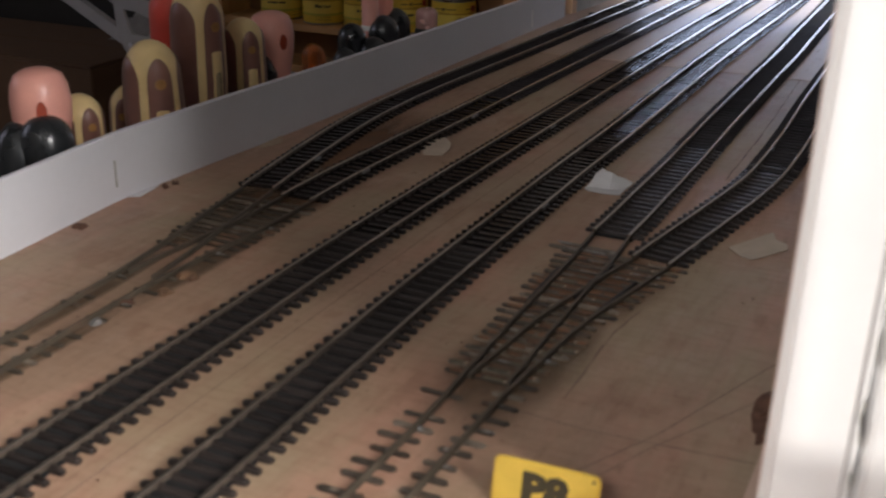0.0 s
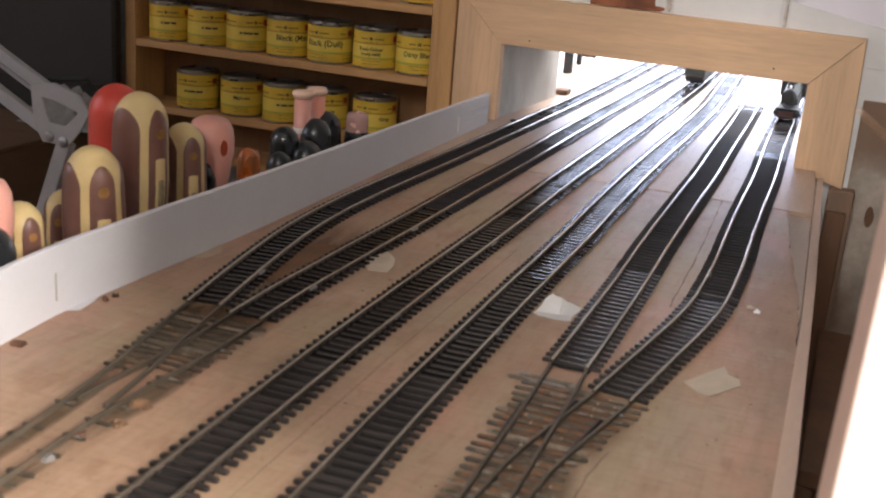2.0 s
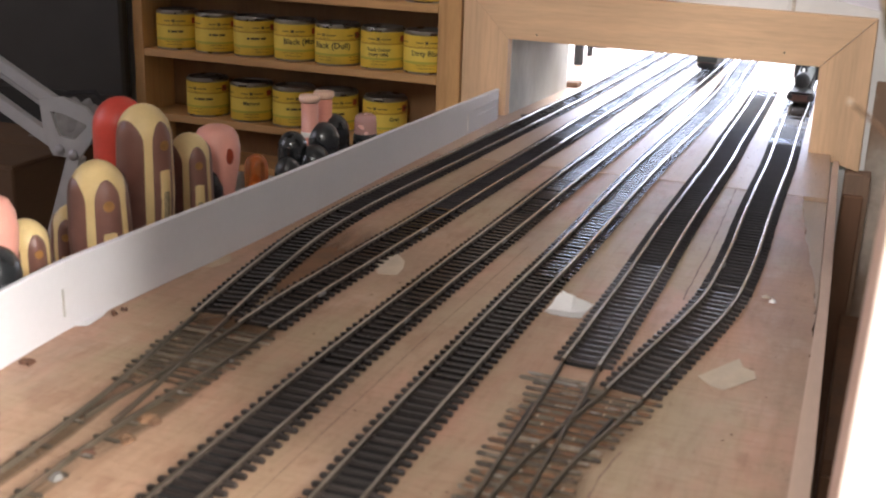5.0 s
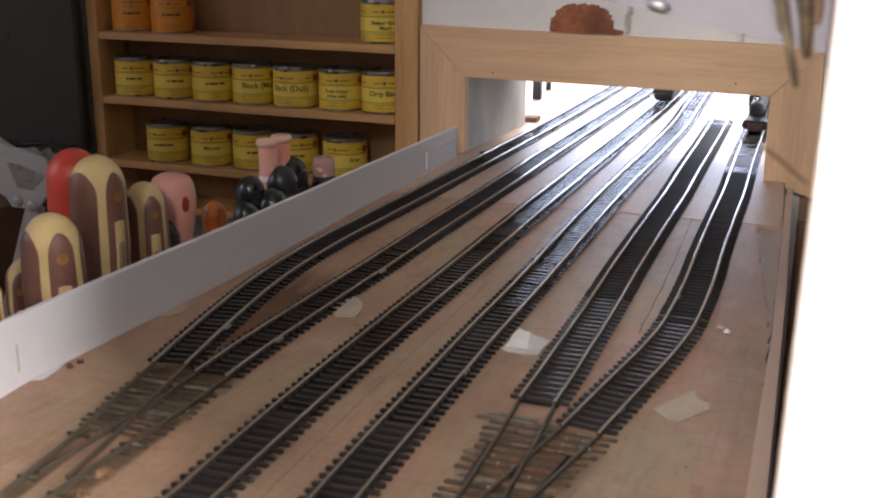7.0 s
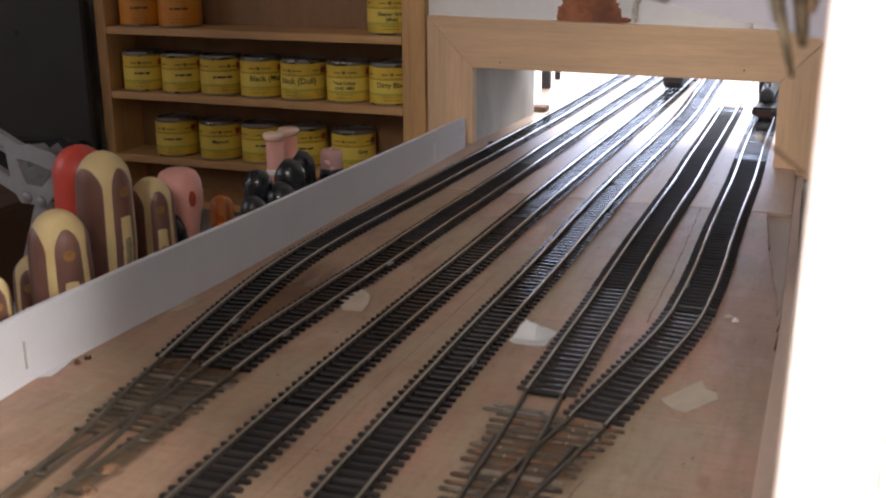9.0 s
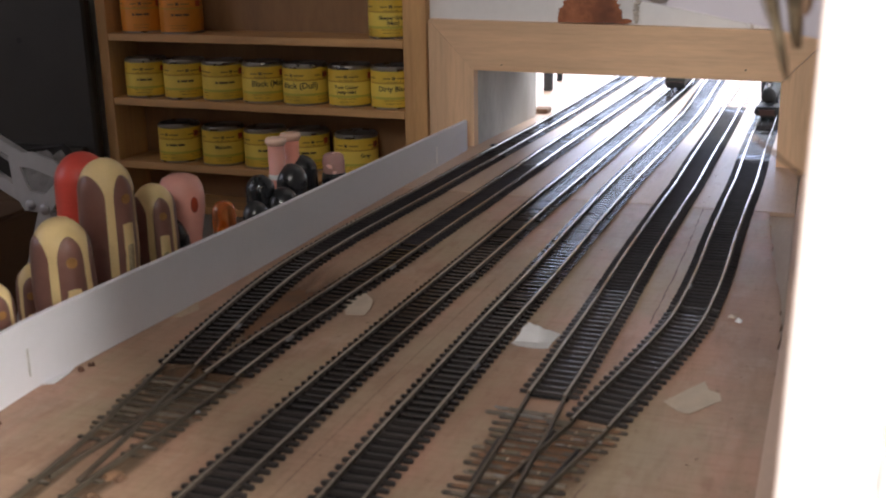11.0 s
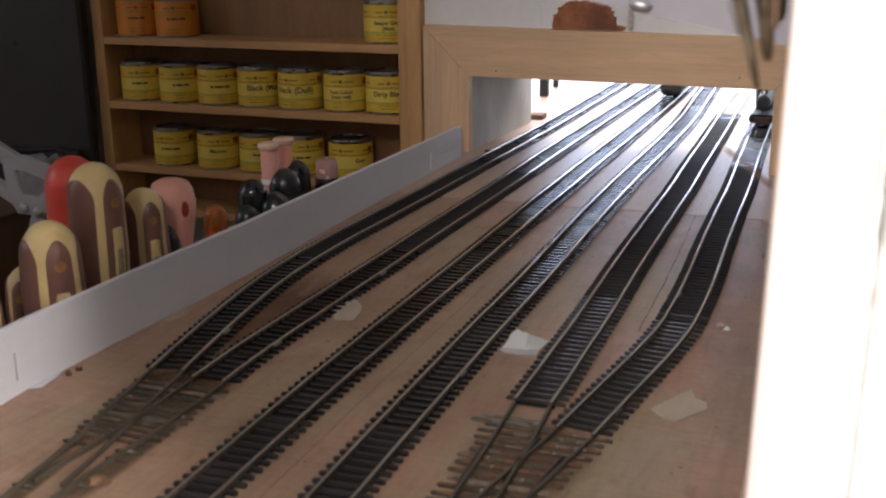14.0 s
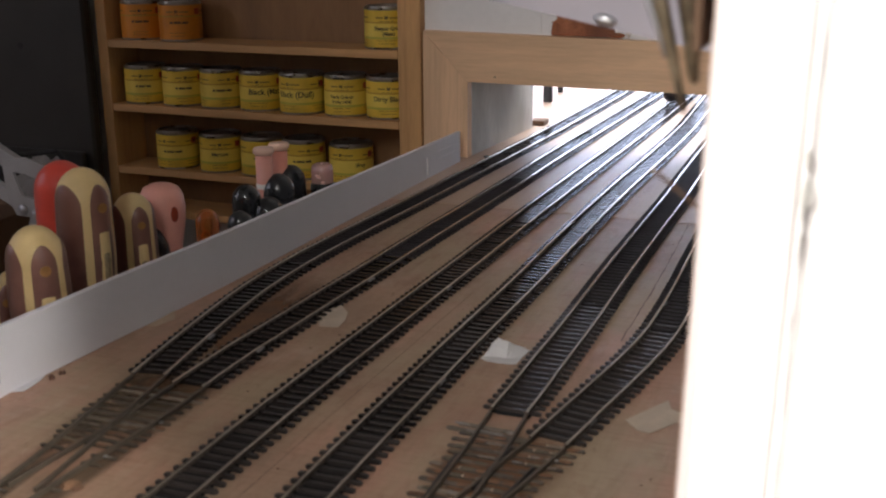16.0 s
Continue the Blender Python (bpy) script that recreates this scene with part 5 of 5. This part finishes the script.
fold_line = [(0.0160, 0.1950, 0.0008), (0.0213, 0.1950, 0.0012), (0.0290, 0.1955, 0.0010), (0.0366, 0.1985, 0.0010)]
belly = [(0.0188, 0.1956, 0.0046), (0.0222, 0.1962, 0.0064), (0.0292, 0.1970, 0.0054), (0.0378, 0.2035, 0.0018)]
tops = [(0.0206, 0.1976, 0.0086), (0.0232, 0.1982, 0.0114), (0.0292, 0.1992, 0.0092), (0.0390, 0.2070, 0.0030)]
g = []
for n, row in enumerate((base, fold_line, belly, tops)):
    verts = []
    for k in range(13):
        i, u = min(k // 4, 2), (k - 4 * min(k // 4, 2)) / 4
        p = Vector(row[i]).lerp(Vector(row[i + 1]), u)
        if n in (0, 3):
            p += Vector((rng.uniform(-1, 1) * 0.0003, rng.uniform(-1, 1) * 0.0004, rng.uniform(-1, 1) * 0.0004 if n == 3 else 0))
        verts.append(bm.verts.new(p))
    g.append(verts)
for a, b in zip(g, g[1:]):
    for k in range(12):
        bm.faces.new((a[k], a[k + 1], b[k + 1], b[k]))
bmesh.ops.solidify(bm, geom=bm.faces[:], thickness=0.0004)
part("paper", bm, PAPER, fold)
crumb = thing("paper_crumb", "tiny crumb of white paper on the board", "paper")
part("crumb", crumple(0.1243, 0.2695, 0.0002, 0.0050, 0.0045, 0.0016, 2, 6), TAPE, crumb)
part("crumb", crumple(0.1284, 0.2635, 0.0002, 0.0036, 0.0050, 0.0020, 3, 6), PAPER, crumb)


def chip(x, y, s, seed, material, label):
    rng = random.Random(seed)
    t = thing("wood_chip", label, "chip", "chips on the board")
    bm = bmesh.new()
    n = 9
    low = [bm.verts.new((x + s * rng.uniform(0.6, 1.2) * math.cos(2 * math.pi * k / n), y + s * rng.uniform(0.5, 1.3) * math.sin(2 * math.pi * k / n), 0.0001)) for k in range(n)]
    high = [bm.verts.new((v.co.x * 0.7 + x * 0.3, v.co.y * 0.7 + y * 0.3, rng.uniform(0.0006, 0.0024))) for v in low]
    for k in range(n):
        j = (k + 1) % n
        bm.faces.new((low[k], low[j], high[j], high[k]))
    bm.faces.new(high)
    part("chip", bm, material, t)


for k, (x, y, s) in enumerate(((-0.1000, -0.003, 0.0052), (-0.0978, -0.022, 0.0042), (-0.1065, -0.0365, 0.0040), (-0.1850, 0.0225, 0.0042), (-0.1872, 0.0905, 0.0024), (-0.1862, 0.097, 0.0020), (0.1500, -0.012, 0.0030))):
    chip(x, y, s, k, CHIP_TAN if k in (0, 1) else CHIP, "splintered chip of tan wood on the board" if k in (0, 1) else "splintered chip of brown plywood on the board")
chip(-0.1035, -0.059, 0.0036, 21, FLOOR, "grey blob of solder beside the rail")
chip(-0.156, 0.712, 0.0050, 23, BLACK, "dark crumb of foam beside the track")

tag = thing("point_tag", "yellow tag lettered P8 in black", "tag", m=pose(0.1035, -0.1005, -0.0050, -12, 0, 3))
c = [(sx * (0.0165 - 0.0022 * (1 - math.cos(a))), 0.0183 + 0.0022 * math.sin(a)) for sx, way in ((1, 1), (-1, -1)) for a in [radians(22.5 * k) for k in range(5)][::way]]
tb = upright_plate([(0.0165, 0.0), *c, (-0.0165, 0.0)][::-1], -0.0006, 0.0006)
part("plate", tb, TAG, tag)
part("hole", lathe([(0.0006, 0), (0.0006, 0.0003), (0, 0.0003)], 10, m=pose(0.0145, -0.0006, 0.0185, 90, 0, 0)), LABEL_DARK, tag, "small dark pin hole")
letters = lettering("P8", 0.0125, bold=0.0008)
for v in letters.verts:
    v.co = Vector((v.co.x * 1.12, -0.0008, v.co.y + 0.0118))
part("lettering", letters, LABEL_DARK, tag, "black lettering P8")

# ---- fittings on the door post ----
catch = thing("door_catch", "tarnished brass catch hanging on the door post", "catch")
part("finger", tube([(0.1642, -0.116, 0.1902), (0.1634, -0.116, 0.1935), (0.1622, -0.116, 0.1985), (0.1606, -0.116, 0.2045), (0.1588, -0.116, 0.2110), (0.1555, -0.116, 0.224), (0.150, -0.116, 0.245)],
                    [0.0005, 0.0008, 0.0010, 0.0013, 0.0016, 0.0020, 0.0022], 12), BRASS, catch, smooth=True)
part("tongue", tube([(0.1658, -0.1145, 0.1962), (0.1654, -0.1145, 0.1990), (0.1650, -0.1145, 0.204), (0.1640, -0.1145, 0.211), (0.1615, -0.1145, 0.228), (0.158, -0.1145, 0.245)],
                    [0.0008, 0.0013, 0.0017, 0.0021, 0.0026, 0.0028], 12), BRASS, catch, smooth=True)
part("spring", tube([(0.1600, -0.1165, 0.2015), (0.1580, -0.1165, 0.2075), (0.1545, -0.1165, 0.2160), (0.150, -0.1165, 0.230), (0.146, -0.1165, 0.245)], [0.0004, 0.0006, 0.0008, 0.0009, 0.0009], 10), STEEL, catch, smooth=True)
part("bridge", box(0.144, 0.168, -0.1185, -0.1120, 0.2440, 0.2490, 0.0006), BRASS, catch)
part("plate", box(0.1663, 0.1679, -0.1240, -0.1000, 0.2035, 0.262, 0.0004), CARD, catch, "dark worn back plate")
rng = random.Random(61)
bm = bmesh.new()
hub = (0.1555, -0.0080)
rim = []
for k in range(26):
    a = 2 * math.pi * k / 26
    r = rng.uniform(0.82, 1.15)
    rim.append((min(0.1567, hub[0] + 0.0082 * r * math.cos(a)), hub[1] + 0.0250 * r * math.sin(a)))
outer = [bm.verts.new((x, y, 0.0002)) for x, y in rim]
inner = [bm.verts.new((hub[0] + (x - hub[0]) * 0.72, hub[1] + (y - hub[1]) * 0.72, rng.uniform(0.0003, 0.0016))) for x, y in rim]
middle = bm.verts.new((*hub, 0.0009))
for k in range(26):
    j = (k + 1) % 26
    bm.faces.new((outer[k], outer[j], inner[j], inner[k]))
    bm.faces.new((inner[k], inner[j], middle))
part("torn_veneer", bm, CHIP, baseboard, "splintered dark patch where the veneer is torn")
flap = thing("door_flap", "white painted flap with a steel screw, fixed to the door post", "flap")
part("panel", upright_plate([(0.030, 0.2096), (0.1685, 0.1812), (0.1685, 0.2300), (0.030, 0.2584)], 0.0425, 0.0455, 0.0), FLAP_PAINT, flap)
part("bracket", box(0.1688, 0.1760, -0.0603, 0.0500, 0.188, 0.222, 0.001), FLAP_PAINT, flap)
part("screw", lathe([(0.0044, 0), (0.0042, 0.0010), (0.0026, 0.0020), (0, 0.0024)], 16, 0.5, m=pose(0.1115, 0.0424, 0.1955, 90, 12, 0)), STEEL, flap, "steel screw head", True)
peg = thing("screw_hook", "small brown peg with a pale tip in the door post", "hook")
part("shank", tube([(0.1683, -0.115, 0.1700), (0.1630, -0.115, 0.1742), (0.1588, -0.115, 0.1772)], 0.00042, 10), CARD, peg)
part("tip", lathe([(0.0003, -0.0006), (0.0005, -0.0002), (0.0005, 0.0003), (0, 0.0006)], 10, m=pose(0.1584, -0.115, 0.1775, 0, -50, 0)), TAPE, peg, "pale tip", True)

# ---- rolling stock beyond the opening ----


def wheels(t, x, ys, r, material=BLACKBODY, z=0.0047):
    for y in ys:
        for s in (-0.0079, 0.0079):
            w = part("wheel", lathe([(r * 0.3, -0.0012), (r, -0.0012), (r, 0.0010), (r * 0.8, 0.0013), (r * 0.3, 0.0013)], 20, m=pose(x + s, y, z + r, 0, 90, 0)), material, t)


loco = thing("model_locomotive", "small black model steam locomotive facing the tunnel", "locomotive")
LX, LY = 0.0955, 0.905
part("buffer_beam", box(LX - 0.0112, LX + 0.0112, LY, LY + 0.0016, 0.0085, 0.0150, 0.0003), BEAM, loco, "red-brown buffer beam")
for s in (-0.0105, 0.0105):
    part("buffer", lathe([(0.0016, 0), (0.0014, 0.004), (0.0030, 0.0045), (0.0030, 0.0055), (0, 0.0058)], 14, m=pose(LX + s, LY, 0.0135, 90, 0, 0)), BLACKBODY, loco)
part("footplate", box(LX - 0.0108, LX + 0.0108, LY + 0.0016, LY + 0.13, 0.0162, 0.0180, 0.0003), BLACKBODY, loco)
part("frames", box(LX - 0.0065, LX + 0.0065, LY + 0.004, LY + 0.128, 0.0058, 0.0161), BLACKBODY, loco)
part("cylinder", lathe([(0.0048, 0), (0.0048, 0.018)], 16, m=pose(LX - 0.0095, LY + 0.012, 0.0115, -90, 0, 0)), BLACKBODY, loco)
part("cylinder", lathe([(0.0048, 0), (0.0048, 0.018)], 16, m=pose(LX + 0.0095, LY + 0.012, 0.0115, -90, 0, 0)), BLACKBODY, loco)
box_ob = part("smokebox", lathe([(0, -0.0012), (0.0048, -0.0010), (0.0074, 0), (0.0082, 0.001), (0.0082, 0.022)], 24, m=pose(LX, LY + 0.008, 0.0295, -90, 0, 0)), BLACKBODY, loco, smooth=False)
part("door_handle", box(LX - 0.0006, LX + 0.0006, LY + 0.0060, LY + 0.0068, 0.0275, 0.0315), BLACKBODY, box_ob)
part("lamp", box(LX - 0.0012, LX + 0.0012, LY + 0.0090, LY + 0.0115, 0.0392, 0.0425, 0.0003), PAPER, box_ob, "white lamp")
part("boiler", lathe([(0.0080, 0), (0.0088, 0.07)], 24, m=pose(LX, LY + 0.030, 0.0295, -90, 0, 0)), GREENBODY, loco)
part("chimney", lathe([(0.0042, 0), (0.0034, 0.004), (0.0034, 0.008), (0.0042, 0.0095), (0.0030, 0.0098)], 16, m=pose(LX, LY + 0.019, 0.0385)), BLACKBODY, loco)
part("dome", lathe([(0.0046, 0), (0.0044, 0.005), (0.0030, 0.0078), (0, 0.0085)], 16, m=pose(LX, LY + 0.055, 0.0385)), GREENBODY, loco)
part("cab", box(LX - 0.0150, LX + 0.0150, LY + 0.1, LY + 0.128, 0.0181, 0.0500, 0.001), BLACKBODY, loco)
part("handrail", tube([(LX - 0.0125, LY + 0.001, 0.0180), (LX - 0.0125, LY + 0.001, 0.0300)], 0.0006, 6), STEEL, loco)
wheels(loco, LX, (LY + 0.016,), 0.0060)
wheels(loco, LX, (LY + 0.045, LY + 0.072, LY + 0.099), 0.0108)

wagon = thing("model_wagon", "dark model railway wagon standing on the track", "wagon")
VX, VY = -0.0318, 1.092
part("body", box(VX - 0.0128, VX + 0.0128, VY, VY + 0.11, 0.0150, 0.0400, 0.0005), GREENBODY, wagon)
part("waist_line", box(VX - 0.0120, VX + 0.0120, VY - 0.0004, VY, 0.0152, 0.0162), BEAM, wagon, "ochre lining")
part("underframe", box(VX - 0.0112, VX + 0.0112, VY + 0.002, VY + 0.108, 0.0092, 0.0149, 0.0004), BLACKBODY, wagon)
for s in (-0.0088, 0.0088):
    part("buffer", lathe([(0.0016, 0), (0.0014, 0.004), (0.0026, 0.0045), (0.0026, 0.0055), (0, 0.0058)], 12, m=pose(VX + s, VY, 0.0130, 90, 0, 0)), BLACKBODY, wagon)
part("axle_guard", box(VX - 0.0115, VX + 0.0115, VY + 0.012, VY + 0.020, 0.0060, 0.0091), BLACKBODY, wagon)
wheels(wagon, VX, (VY + 0.016, VY + 0.094), 0.0062)

far_post = thing("signal_post", "dark upright post on the far board", "post")
part("post", box(-0.2010, -0.1900, 1.080, 1.090, 0.0004, 0.075, 0.0008), BLACKBODY, far_post)
switch = thing("black_bracket", "small black bracket on the far board", "bracket")
part("base", box(-0.206, -0.199, 1.172, 1.178, 0.0004, 0.030, 0.0005), BLACKBODY, switch)
part("arm", box(-0.1985, -0.180, 1.173, 1.177, 0.012, 0.017, 0.0005), BLACKBODY, switch)
block = thing("wood_offcut", "small brown timber offcut on the far board", "offcut")
part("offcut", box(-0.168, -0.150, 0.905, 0.925, 0.0004, 0.0065, 0.0008), CARD, block)
ladder = thing("railway_track", "short length of pale unpainted track on the far board", "track", "tracks on the board")
rail_part("rail", rail([(0.051, 1.002 + 0.01 * k) for k in range(20)], -0.00875), RAIL, ladder)
rail_part("rail", rail([(0.051, 1.002 + 0.01 * k) for k in range(20)], 0.00875), RAIL, ladder)
for k in range(8):
    part("tie", box(0.036, 0.066, 1.012 + 0.022 * k, 1.0155 + 0.022 * k, 0.0005, 0.0020, 0.0002), PAPER, ladder)

# ---- specks of dirt on the plywood ----
specks = bmesh.new()
rng = random.Random(31)
for k in range(170):
    x, y, q = rng.uniform(-0.18, 0.15), rng.uniform(-0.2, 0.68), rng.uniform(0.0003, 0.0010) * rng.choice((0.5, 0.7, 1.0))
    n = rng.choice((4, 5, 6))
    ring = [specks.verts.new((x + q * rng.uniform(0.6, 1.4) * math.cos(2 * math.pi * i / n), y + q * rng.uniform(0.6, 1.4) * math.sin(2 * math.pi * i / n), 0.0006)) for i in range(n)]
    top = specks.verts.new((x, y, 0.0008))
    for i in range(n):
        specks.faces.new((ring[i], ring[(i + 1) % n], top))
tagged(part("dirt_specks", specks, CHIP), "small dark specks of dirt on the plywood", "dirt", kind="stuff")
